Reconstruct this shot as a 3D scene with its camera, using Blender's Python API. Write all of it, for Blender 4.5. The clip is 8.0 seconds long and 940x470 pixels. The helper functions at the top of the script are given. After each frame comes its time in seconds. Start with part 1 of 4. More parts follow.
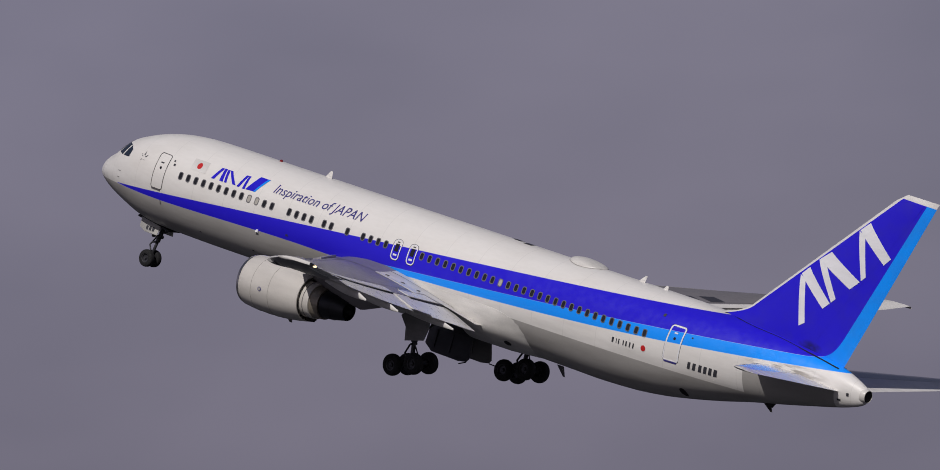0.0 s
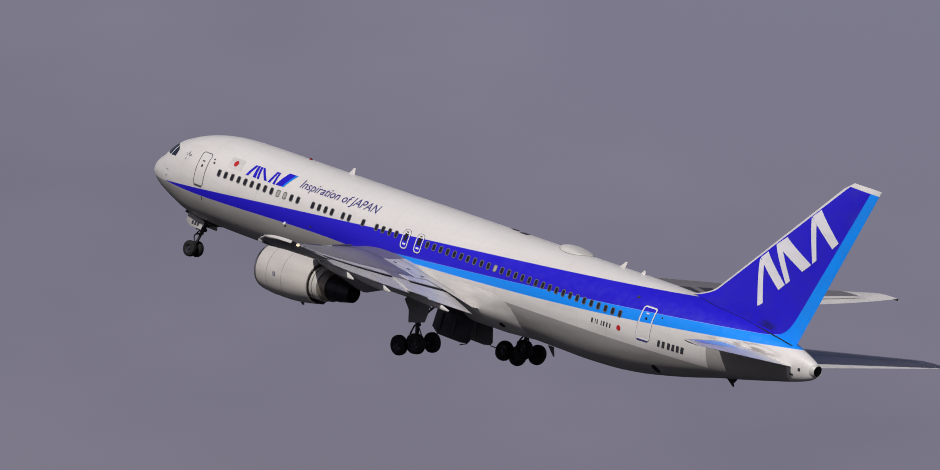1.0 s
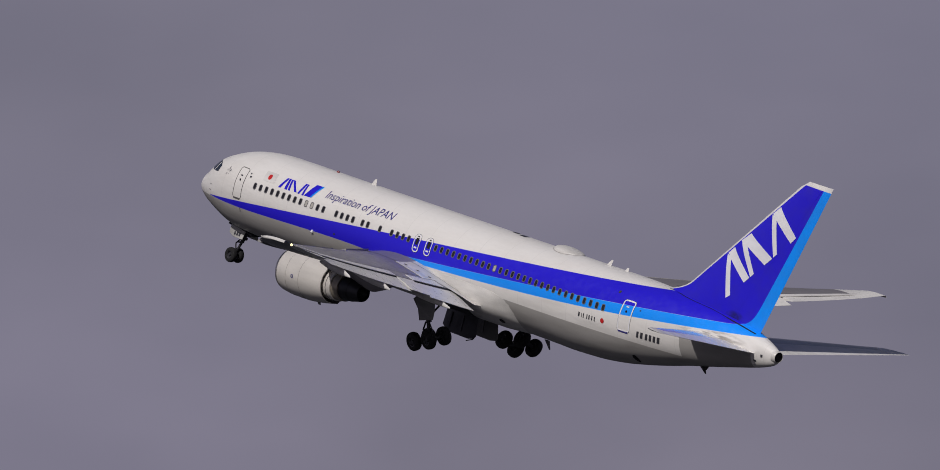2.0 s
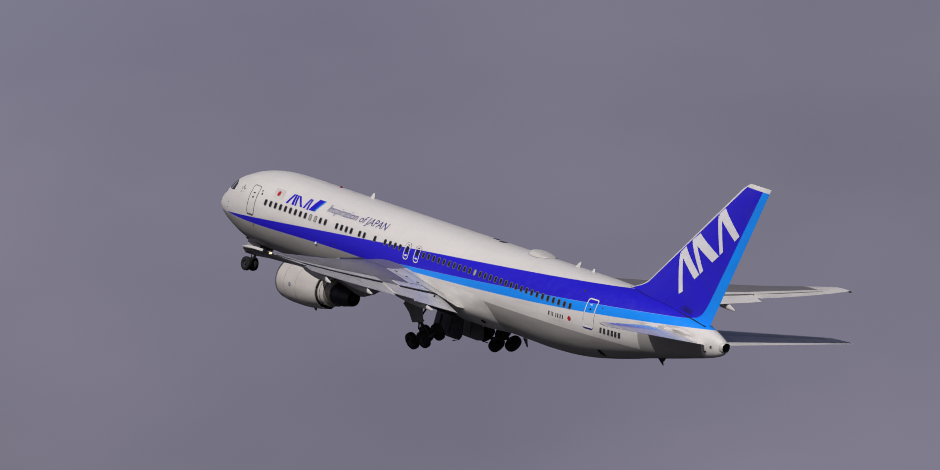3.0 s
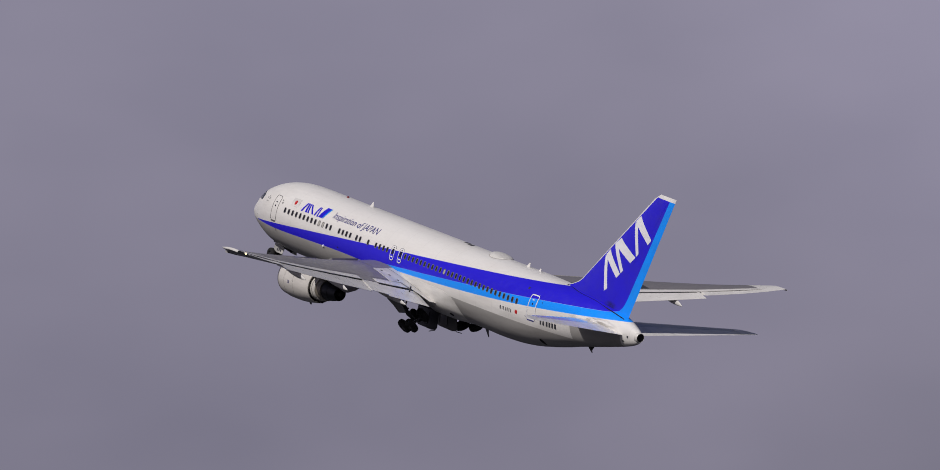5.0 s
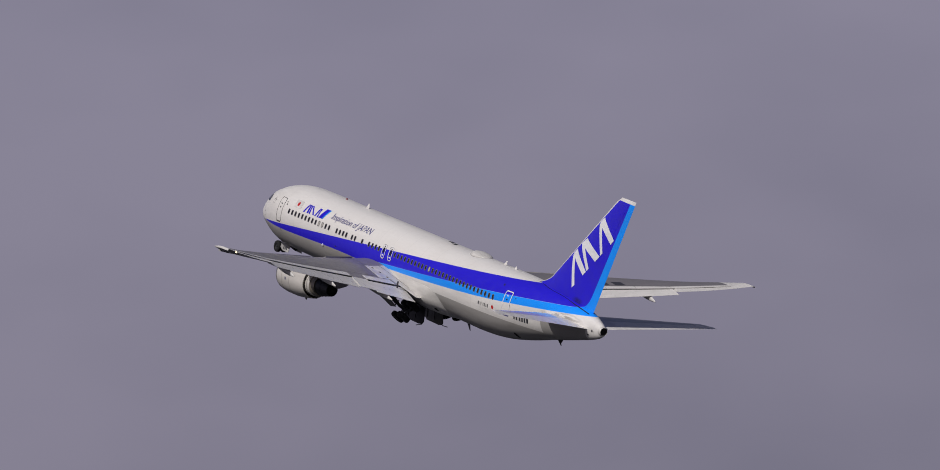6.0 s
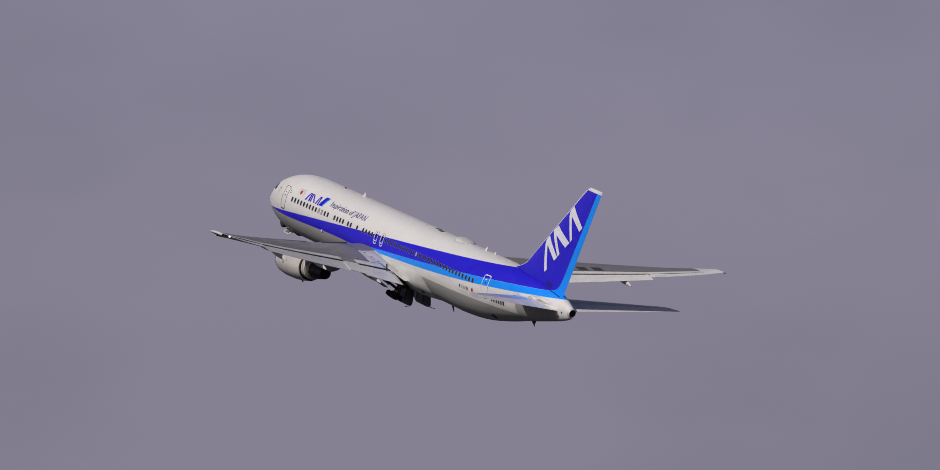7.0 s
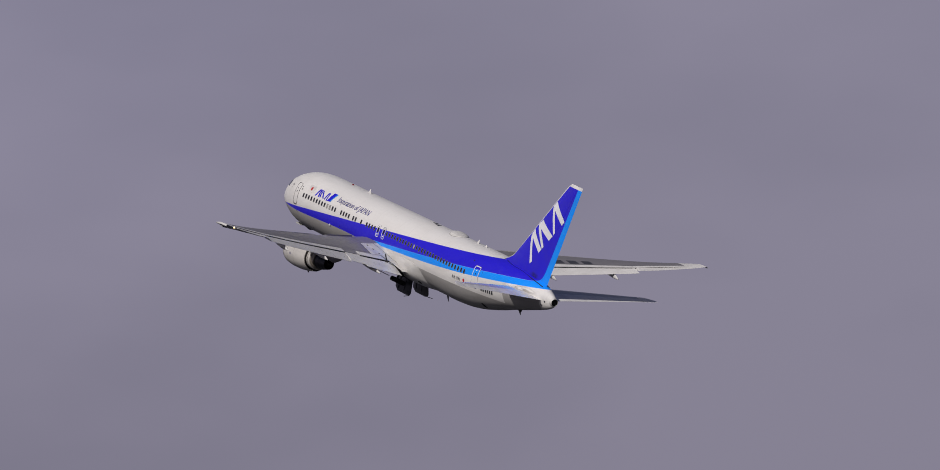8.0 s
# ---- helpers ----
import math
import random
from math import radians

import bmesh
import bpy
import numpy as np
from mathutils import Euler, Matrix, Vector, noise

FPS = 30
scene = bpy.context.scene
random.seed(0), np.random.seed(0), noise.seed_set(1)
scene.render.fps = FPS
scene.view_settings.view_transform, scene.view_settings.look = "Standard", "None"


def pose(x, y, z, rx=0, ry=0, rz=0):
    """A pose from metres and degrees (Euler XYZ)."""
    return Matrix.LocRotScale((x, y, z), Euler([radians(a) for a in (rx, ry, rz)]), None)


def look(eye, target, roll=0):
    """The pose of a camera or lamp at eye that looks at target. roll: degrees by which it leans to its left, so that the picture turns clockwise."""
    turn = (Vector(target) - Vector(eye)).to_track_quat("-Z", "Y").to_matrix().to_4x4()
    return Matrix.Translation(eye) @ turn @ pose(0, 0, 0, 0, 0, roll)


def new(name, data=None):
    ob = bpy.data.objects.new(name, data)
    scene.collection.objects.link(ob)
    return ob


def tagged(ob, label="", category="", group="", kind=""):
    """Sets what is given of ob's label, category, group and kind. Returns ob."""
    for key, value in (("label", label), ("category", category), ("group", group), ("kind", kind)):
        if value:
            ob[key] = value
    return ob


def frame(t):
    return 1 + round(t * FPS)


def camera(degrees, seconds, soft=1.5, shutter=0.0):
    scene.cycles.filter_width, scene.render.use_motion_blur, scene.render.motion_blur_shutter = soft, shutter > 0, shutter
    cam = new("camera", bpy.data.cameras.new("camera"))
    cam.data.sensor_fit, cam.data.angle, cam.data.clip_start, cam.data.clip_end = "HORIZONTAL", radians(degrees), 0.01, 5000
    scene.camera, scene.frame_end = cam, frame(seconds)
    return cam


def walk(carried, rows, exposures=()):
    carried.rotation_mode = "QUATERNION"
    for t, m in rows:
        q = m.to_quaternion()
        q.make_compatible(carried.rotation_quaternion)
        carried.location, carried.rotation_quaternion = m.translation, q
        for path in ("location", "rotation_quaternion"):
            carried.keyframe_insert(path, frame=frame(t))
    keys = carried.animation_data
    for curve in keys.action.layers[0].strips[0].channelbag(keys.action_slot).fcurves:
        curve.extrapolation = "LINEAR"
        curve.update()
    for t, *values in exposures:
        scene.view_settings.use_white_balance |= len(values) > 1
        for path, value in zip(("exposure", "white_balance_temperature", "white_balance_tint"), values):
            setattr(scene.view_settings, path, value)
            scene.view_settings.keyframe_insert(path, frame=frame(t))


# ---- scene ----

# ================================================================ camera and its way
cam = camera(3.5, 8.0, soft=0.85)
EYE = (0.0, 0.0, 1.7)
# seconds, pan, tilt and lean in degrees
VIEW = [
    (0.0, 41.3372, 5.0041, -0.522),
    (0.5, 43.5278, 5.2687, 0.099),
    (1.0, 45.6233, 5.4895, 0.706),
    (2.5, 51.0324, 6.1223, 0.132),
    (3.0, 52.5719, 6.2859, -0.368),
    (3.5, 54.0289, 6.4385, -0.647),
    (4.0, 55.3679, 6.5683, -0.459),
    (5.5, 58.9605, 6.8737, -0.061),
    (6.0, 59.9983, 6.9511, -0.100),
    (6.5, 60.9750, 6.9992, -0.039),
    (7.0, 61.9146, 7.0386, 0.056),
    (7.5, 62.8130, 7.0831, 0.125),
    (8.0, 63.6541, 7.1269, 0.305),
]
walk(cam, [(t, pose(*EYE, 90 + tilt, 0, pan) @ pose(0, 0, 0, 0, 0, lean)) for t, pan, tilt, lean in VIEW],
     exposures=[(0.0, -0.13), (0.5, -0.08), (1.0, -0.05), (2.5, -0.2), (3.0, -0.15), (3.5, -0.05), (4.0, -0.03), (5.5, -0.02), (6.0, -0.08), (6.5, -0.1), (7.0, -0.1), (8.0, -0.08)])

# ================================================================ light
SUN_TURN, SUN_HEIGHT = 160.0, 37.5   # degrees: from +Y towards +X, and above the horizon
to_sun = Vector((math.sin(radians(SUN_TURN)) * math.cos(radians(SUN_HEIGHT)), math.cos(radians(SUN_TURN)) * math.cos(radians(SUN_HEIGHT)), math.sin(radians(SUN_HEIGHT))))
sun = new("sun", bpy.data.lights.new("sun", "SUN"))
sun.data.energy, sun.data.angle, sun.data.color = 3.0, radians(0.6), (1.0, 0.957, 0.92)
sun.matrix_world = look((0, 0, 300), Vector((0, 0, 300)) - to_sun)

world = bpy.data.worlds.new("hazy_sky")
scene.world = world
world.use_nodes = True
wn, wl = world.node_tree.nodes, world.node_tree.links
wn.clear()
sky = wn.new("ShaderNodeTexSky")
sky.sky_type, sky.sun_disc = "NISHITA", False
sky.sun_elevation, sky.sun_rotation = radians(SUN_HEIGHT), radians(SUN_TURN)
sky.dust_density, sky.air_density, sky.ozone_density = 4.0, 1.2, 2.0
bg_sky, bg_haze, both, out = wn.new("ShaderNodeBackground"), wn.new("ShaderNodeBackground"), wn.new("ShaderNodeAddShader"), wn.new("ShaderNodeOutputWorld")
bg_sky.inputs[1].default_value = 0.012
wl.new(sky.outputs[0], bg_sky.inputs[0])
# thick even haze with faint soft cloud
way = wn.new("ShaderNodeTexCoord")
big, fine, mixn, ramp = wn.new("ShaderNodeTexNoise"), wn.new("ShaderNodeTexNoise"), wn.new("ShaderNodeMath"), wn.new("ShaderNodeMix")
big.inputs["Scale"].default_value, big.inputs["Detail"].default_value = 16.0, 1.5
fine.inputs["Scale"].default_value, fine.inputs["Detail"].default_value = 70.0, 2.0
stretch = wn.new("ShaderNodeMapping")
stretch.inputs["Scale"].default_value = (1.0, 1.0, 2.2)
wl.new(way.outputs["Generated"], stretch.inputs["Vector"])
for n in (big, fine):
    wl.new(stretch.outputs[0], n.inputs["Vector"])
mixn.operation = "MULTIPLY_ADD"
mixn.inputs[1].default_value = 0.3
wl.new(fine.outputs[0], mixn.inputs[0])
wl.new(big.outputs[0], mixn.inputs[2])
ramp.data_type = "RGBA"
ramp.inputs[6].default_value, ramp.inputs[7].default_value = (0.166, 0.149, 0.216, 1), (0.238, 0.211, 0.290, 1)
spread = wn.new("ShaderNodeMapRange")
spread.inputs[1].default_value, spread.inputs[2].default_value = 0.4, 0.9
wl.new(mixn.outputs[0], spread.inputs[0])
# the haze lightens slowly with bearing
parts, slope, total = wn.new("ShaderNodeSeparateXYZ"), wn.new("ShaderNodeMapRange"), wn.new("ShaderNodeMath")
wl.new(way.outputs["Generated"], parts.inputs[0])
wl.new(parts.outputs[0], slope.inputs[0])
for i, k in enumerate((-0.68, -0.86, -0.27, 0.17)):
    slope.inputs[i + 1].default_value = k
slope.interpolation_type = "SMOOTHSTEP"
total.use_clamp = True
wl.new(spread.outputs[0], total.inputs[0])
wl.new(slope.outputs[0], total.inputs[1])
wl.new(total.outputs[0], ramp.inputs[0])
# the clear sky overhead is bluer
rise, blue = wn.new("ShaderNodeMapRange"), wn.new("ShaderNodeMix")
blue.data_type = "RGBA"
blue.inputs[7].default_value = (0.12, 0.17, 0.42, 1)
for i, k in enumerate((0.36, 0.8, 0.0, 1.0)):
    rise.inputs[i + 1].default_value = k
wl.new(parts.outputs[2], rise.inputs[0])
wl.new(rise.outputs[0], blue.inputs[0])
wl.new(ramp.outputs[2], blue.inputs[6])
wl.new(blue.outputs[2], bg_haze.inputs[0])
# haze is thickest low down and thins towards the zenith
thin = wn.new("ShaderNodeMapRange")
wl.new(parts.outputs[2], thin.inputs[0])
for i, k in enumerate((0.15, 0.5, 0.92, 0.2)):
    thin.inputs[i + 1].default_value = k
thin.interpolation_type = "SMOOTHSTEP"
climb, haze = wn.new("ShaderNodeMapRange"), wn.new("ShaderNodeMath")
haze.operation = "MULTIPLY"
wl.new(parts.outputs[2], climb.inputs[0])
for i, k in enumerate((0.07, 0.14, 0.92, 1.08)):
    climb.inputs[i + 1].default_value = k
wl.new(thin.outputs[0], haze.inputs[0])
wl.new(climb.outputs[0], haze.inputs[1])
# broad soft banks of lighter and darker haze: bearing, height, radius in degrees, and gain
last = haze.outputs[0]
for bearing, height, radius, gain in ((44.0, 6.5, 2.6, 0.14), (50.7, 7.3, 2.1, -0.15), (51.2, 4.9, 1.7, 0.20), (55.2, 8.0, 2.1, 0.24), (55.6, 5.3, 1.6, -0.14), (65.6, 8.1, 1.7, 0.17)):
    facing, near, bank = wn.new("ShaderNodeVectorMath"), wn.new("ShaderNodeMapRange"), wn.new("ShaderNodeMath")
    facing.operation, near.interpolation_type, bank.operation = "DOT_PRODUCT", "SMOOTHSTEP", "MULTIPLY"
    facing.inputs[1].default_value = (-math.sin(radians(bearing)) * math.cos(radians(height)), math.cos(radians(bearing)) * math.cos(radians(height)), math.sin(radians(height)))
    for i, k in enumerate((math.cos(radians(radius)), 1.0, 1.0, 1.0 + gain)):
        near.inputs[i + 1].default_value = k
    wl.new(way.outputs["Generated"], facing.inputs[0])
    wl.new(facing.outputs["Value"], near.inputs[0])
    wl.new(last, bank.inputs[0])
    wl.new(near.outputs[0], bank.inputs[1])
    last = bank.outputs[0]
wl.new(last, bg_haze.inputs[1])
wl.new(bg_sky.outputs[0], both.inputs[0])
wl.new(bg_haze.outputs[0], both.inputs[1])
wl.new(both.outputs[0], out.inputs[0])


# ================================================================ materials
class Nodes:
    """A node material, and short ways to write its sums."""

    def __init__(self, name):
        self.mat = bpy.data.materials.new(name)
        self.mat.use_nodes = True
        self.tree = self.mat.node_tree
        self.bsdf = self.tree.nodes["Principled BSDF"]
        self.coord = self.add("ShaderNodeTexCoord").outputs["Object"]

    def add(self, kind):
        return self.tree.nodes.new(kind)

    def put(self, value, socket):
        if isinstance(value, bpy.types.NodeSocket):
            self.tree.links.new(value, socket)
        else:
            socket.default_value = value

    def sum(self, op, a, b=0.0, c=0.0):
        n = self.add("ShaderNodeMath")
        n.operation = op
        for v, s in zip((a, b, c), n.inputs):
            self.put(v, s)
        return n.outputs[0]

    def axes(self):
        n = self.add("ShaderNodeSeparateXYZ")
        self.put(self.coord, n.inputs[0])
        return n.outputs

    def poly(self, x, coefs):
        """The polynomial with these coefficients, highest first."""
        v = self.sum("MULTIPLY_ADD", x, coefs[0], coefs[1])
        for k in coefs[2:]:
            v = self.sum("MULTIPLY_ADD", v, x, k)
        return v

    def above(self, a, b, soft=0.012):
        """0 to 1 as a passes b."""
        n = self.add("ShaderNodeMapRange")
        self.put(self.sum("SUBTRACT", a, b), n.inputs[0])
        n.inputs[1].default_value, n.inputs[2].default_value = -soft, soft
        return n.outputs[0]

    def noise(self, scale, detail=3.0, stretch=(1, 1, 1)):
        m, n = self.add("ShaderNodeMapping"), self.add("ShaderNodeTexNoise")
        m.inputs["Scale"].default_value = stretch
        self.put(self.coord, m.inputs[0])
        self.put(m.outputs[0], n.inputs["Vector"])
        n.inputs["Scale"].default_value, n.inputs["Detail"].default_value = scale, detail
        return n.outputs[0]

    def span(self, v, lo, hi, a, b):
        n = self.add("ShaderNodeMapRange")
        self.put(v, n.inputs[0])
        for i, k in enumerate((lo, hi, a, b)):
            n.inputs[i + 1].default_value = k
        return n.outputs[0]

    def blend(self, k, a, b, mode="MIX"):
        n = self.add("ShaderNodeMix")
        n.data_type, n.blend_type = "RGBA", mode
        self.put(k, n.inputs[0])
        self.put((*a, 1) if isinstance(a, tuple) else a, n.inputs[6])
        self.put((*b, 1) if isinstance(b, tuple) else b, n.inputs[7])
        return n.outputs[2]

    def finish(self, colour, rough=0.4, metal=0.0, bump=0.0, coat=0.0, bump_scale=9.0):
        self.put((*colour, 1) if isinstance(colour, tuple) else colour, self.bsdf.inputs["Base Color"])
        self.put(rough, self.bsdf.inputs["Roughness"])
        self.put(metal, self.bsdf.inputs["Metallic"])
        self.bsdf.inputs["Coat Weight"].default_value = coat
        self.bsdf.inputs["Coat Roughness"].default_value = 0.12
        if bump:
            n = self.add("ShaderNodeBump")
            n.inputs["Strength"].default_value, n.inputs["Distance"].default_value = bump, 0.01
            self.put(self.noise(bump_scale, 2.0), n.inputs["Height"])
            self.put(n.outputs[0], self.bsdf.inputs["Normal"])
        return self.mat


def worn(name, colour, rough=0.45, metal=0.0, dirt=0.25, scale=1.6, bump=0.05, stretch=(0.25, 1, 1), coat=0.0):
    """One paint or metal with broad stains and a fine grain."""
    n = Nodes(name)
    stain = n.span(n.noise(scale, 4.0, stretch), 0.35, 0.7, 1.0, 1.0 - dirt)
    grain = n.span(n.noise(scale * 14, 2.0), 0.3, 0.7, 1.0, 1.0 - dirt * 0.35)
    k = n.sum("MULTIPLY", stain, grain)
    grey = n.add("ShaderNodeCombineColor")
    for s in grey.inputs[:3]:
        n.put(k, s)
    c = n.blend(1.0, colour, grey.outputs[0], "MULTIPLY")
    r = n.span(n.noise(scale * 3, 3.0), 0.3, 0.7, rough * 0.85, min(1.0, rough * 1.2))
    return n.finish(c, r, metal, bump, coat)


WHITE, BLUE, SKY_BLUE = (0.74, 0.72, 0.705), (0.018, 0.009, 0.60), (0.003, 0.275, 1.0)
INDIGO = (0.045, 0.040, 0.22)
DARK_TOP = [4.1803e-07, -2.8488e-05, 0.00048943, 0.078444, -1.1536]     # height of the bands' edges along the body, as polynomials of x
DARK_LOW = [-0.00030367, 0.010204, -0.091501, -0.77588]
BAND_EDGE = [0.000546842, 0.0388694, -1.62888]
LIGHT_LOW = [0.00163734, -0.0508895, -0.386713]


def livery():
    n = Nodes("airliner_body_paint")
    x, y, z = n.axes()
    xs = n.sum("MINIMUM", x, 18.4)
    low = n.poly(xs, DARK_LOW)
    mid = n.poly(x, BAND_EDGE)
    dark_floor = n.sum("MAXIMUM", low, n.sum("SUBTRACT", mid, n.sum("MULTIPLY", n.above(21.2, x), 5.0)))
    in_dark = n.sum("MULTIPLY", n.above(n.poly(x, DARK_TOP), z), n.above(z, dark_floor))
    in_dark = n.sum("MULTIPLY", in_dark, n.above(x, 2.75))
    # on the tail the two blues part along the same curve as on the fin
    rear = n.sum("SMOOTH_MAX", n.sum("SUBTRACT", x, n.sum("MULTIPLY_ADD", z, 0.435, 50.06)), n.sum("SUBTRACT", mid, z), 1.6)
    in_dark = n.sum("MULTIPLY", in_dark, n.sum("SUBTRACT", 1.0, n.sum("MULTIPLY", n.above(rear, 0.0), n.above(x, 40.0))))
    light_floor = n.sum("MAXIMUM", low, n.poly(x, LIGHT_LOW))
    in_light = n.sum("MULTIPLY", n.sum("MAXIMUM", n.above(mid, z), n.sum("MULTIPLY", n.above(rear, 0.0), n.above(x, 40.0))), n.above(z, light_floor))
    in_light = n.sum("MULTIPLY", in_light, n.above(x, 21.2))
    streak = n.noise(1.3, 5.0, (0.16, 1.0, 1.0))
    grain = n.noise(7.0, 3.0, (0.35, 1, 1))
    # dirt streaks, strengthened downward to paint in some of the underside's shade
    soil_shade = n.sum("MULTIPLY", n.span(streak, 0.42, 0.72, 0.0, 1.0), n.span(z, 0.6, -2.6, 0.08, 0.6))
    soil_shade = n.sum("ADD", soil_shade, n.span(grain, 0.4, 0.75, 0.0, 0.05))
    white = n.blend(soil_shade, WHITE, (0.25, 0.235, 0.22))
    white = n.blend(n.span(n.noise(0.55, 3.0, (0.5, 1, 1)), 0.48, 0.75, 0.0, 0.16), white, (0.60, 0.545, 0.48))
    # oily runs on the tail about the tailplane root
    far = n.sum("ADD", n.sum("POWER", n.sum("MULTIPLY_ADD", x, 0.36, -17.6), 2.0), n.sum("POWER", n.sum("MULTIPLY_ADD", z, 1.7, -1.2), 2.0))
    runs = n.sum("MULTIPLY", n.span(far, 0.1, 1.0, 0.75, 0.0), n.span(n.noise(3.2, 4.0, (0.25, 1, 2.2)), 0.45, 0.62, 0.0, 1.0))
    white = n.blend(runs, white, (0.20, 0.18, 0.16))
    # grey belly below a straight line, and the grey rubbing plate at the tailplane root
    fore = n.poly(n.sum("MAXIMUM", xs, 3.45), DARK_LOW)
    aft = n.above(x, 19.0)
    line = n.sum("ADD", n.sum("MULTIPLY", fore, n.sum("SUBTRACT", 1.0, aft)), n.sum("MULTIPLY", aft, -1.02))
    belly = n.above(line, z)
    plate = n.sum("MULTIPLY", n.sum("MULTIPLY", n.above(x, 46.55), n.above(51.87, x)), n.above(0.42, z))
    soiled_shaded = n.blend(soil_shade, (0.38, 0.365, 0.355), (0.17, 0.158, 0.145))
    white = n.blend(n.sum("MAXIMUM", belly, plate), white, soiled_shaded)
    # skin joints: thin darker rings round the body and lines along it
    ring = n.sum("PINGPONG", x, 1.1)
    line = n.above(0.012, ring, 0.006)
    white = n.blend(n.sum("MULTIPLY", line, 0.22), white, (0.30, 0.29, 0.29))
    c = n.blend(in_dark, white, BLUE)
    c = n.blend(in_light, c, SKY_BLUE)
    rough = n.span(n.noise(2.5, 3.0), 0.3, 0.7, 0.30, 0.46)
    return n.finish(c, rough, 0.0, 0.03, 0.0, 3.0)


def fin_paint():
    n = Nodes("airliner_fin_paint")
    x, y, z = n.axes()
    te = n.sum("MULTIPLY_ADD", z, 0.435, 50.06)
    le = n.sum("MULTIPLY_ADD", z, 1.052, 41.65)
    d1 = n.sum("SUBTRACT", x, te)
    d2 = n.sum("SUBTRACT", n.poly(x, BAND_EDGE), z)
    near = n.sum("SMOOTH_MAX", d1, d2, 1.6)
    c = n.blend(n.above(near, 0.0), BLUE, SKY_BLUE)
    low = n.sum("MULTIPLY", n.sum("MAXIMUM", n.sum("SUBTRACT", 3.15, z), 0.0), 1.4286)
    edge = n.sum("ADD", n.sum("SUBTRACT", le, n.sum("MULTIPLY", n.sum("MULTIPLY", low, low), 0.78)), 0.27)
    c = n.blend(n.above(edge, x), c, WHITE)
    c = n.blend(n.above(z, n.sum("MULTIPLY_ADD", x, -0.02, 11.68)), c, WHITE)
    c = n.blend(n.span(n.noise(0.9, 4.0), 0.45, 0.75, 0.0, 0.16), c, (0.06, 0.05, 0.12))
    # soot smear at the root of the rudder
    far = n.sum("ADD", n.sum("POWER", n.sum("MULTIPLY_ADD", x, 1.25, -61.75), 2.0), n.sum("POWER", n.sum("MULTIPLY_ADD", z, 2.8, -5.75), 2.0))
    smear = n.sum("MULTIPLY", n.span(far, 0.0, 1.0, 0.8, 0.0), n.span(n.noise(3.0, 4.0), 0.35, 0.6, 0.2, 1.0))
    c = n.blend(smear, c, (0.012, 0.010, 0.03))
    return n.finish(c, n.span(n.noise(2.0), 0.3, 0.7, 0.30, 0.42), 0.0, 0.03, 0.0, 3.0)


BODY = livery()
FIN = fin_paint()
WHITE_PAINT = worn("white_airframe_paint", WHITE, 0.34, 0, 0.2, coat=0.1)
FAIRING = worn("white_fairing_paint", (0.68, 0.66, 0.64), 0.36, 0, 0.3)
WING_GREY = worn("grey_wing_paint", (0.19, 0.178, 0.19), 0.34, 0, 0.10, 1.2, 0.0, stretch=(1, 0.4, 1))
TAIL_GREY = worn("glossy_grey_tailplane_paint", (0.52, 0.51, 0.51), 0.14, 0, 0.10, 1.2, 0.0, stretch=(1, 0.4, 1))
WING_LIGHT = worn("light_grey_wing_paint", (0.70, 0.68, 0.665), 0.30, 0, 0.14, 1.4, 0.0, stretch=(1, 0.3, 1))
BARE = worn("bare_aluminium", (0.62, 0.60, 0.58), 0.32, 1.0, 0.25)
SLAT = worn("grey_slat_paint", (0.34, 0.33, 0.33), 0.36, 0, 0.15, 1.4)
COWL = worn("grey_engine_cowl_paint", (0.62, 0.59, 0.56), 0.33, 0, 0.16, coat=0.1)
COWL_JOINT = worn("grey_cowl_joint", (0.40, 0.38, 0.36), 0.5, 0, 0.2)
STEEL = worn("heat_stained_steel", (0.42, 0.37, 0.30), 0.42, 0.55, 0.4, 2.4)
NOZZLE = worn("dark_exhaust_metal", (0.06, 0.06, 0.068), 0.42, 0.8, 0.4, 2.4)
# for sooty and black parts, and for shade painted into wing gaps
SOOT_AND_SHADE = worn("sooty_metal_and_gap_shade", (0.018, 0.017, 0.018), 0.7, 0.3, 0.4)
TYRE = worn("black_tyre_rubber", (0.009, 0.009, 0.011), 0.9, 0, 0.4, 6.0)
RIM = worn("grey_wheel_rim", (0.07, 0.07, 0.08), 0.4, 0.5, 0.4, 6.0)
STRUT = worn("grey_gear_enamel", (0.06, 0.06, 0.07), 0.42, 0.1, 0.5, 4.0)
WELL = worn("dark_wheel_well", (0.025, 0.026, 0.032), 0.7, 0.1, 0.4, 2.0)
DOOR_IN = worn("grey_gear_door_paint", (0.24, 0.235, 0.24), 0.5, 0, 0.4, 2.0)
NOSE_DOOR = worn("light_grey_nose_door_paint", (0.48, 0.47, 0.46), 0.5, 0, 0.3, 2.0)
DOOR_PLATE = worn("mid_grey_gear_door_paint", (0.13, 0.125, 0.13), 0.5, 0, 0.3, 2.0)
# near-black colour stands for the shade on the port belly door
DOOR_SHADE = worn("gear_door_shade_colour", (0.032, 0.034, 0.05), 0.5, 0, 0.4, 2.0)
SEAM = worn("dark_joint_sealant", (0.10, 0.095, 0.10), 0.6, 0, 0.2)
MARK_DARK = worn("dark_indigo_lettering", INDIGO, 0.4, 0, 0.12)
MARK_BLUE = worn("blue_marking_paint", BLUE, 0.35, 0, 0.12)
MARK_SKY = worn("light_blue_marking_paint", SKY_BLUE, 0.35, 0, 0.12)
MARK_GREY = worn("dark_grey_lettering", (0.045, 0.045, 0.055), 0.45, 0, 0.15)
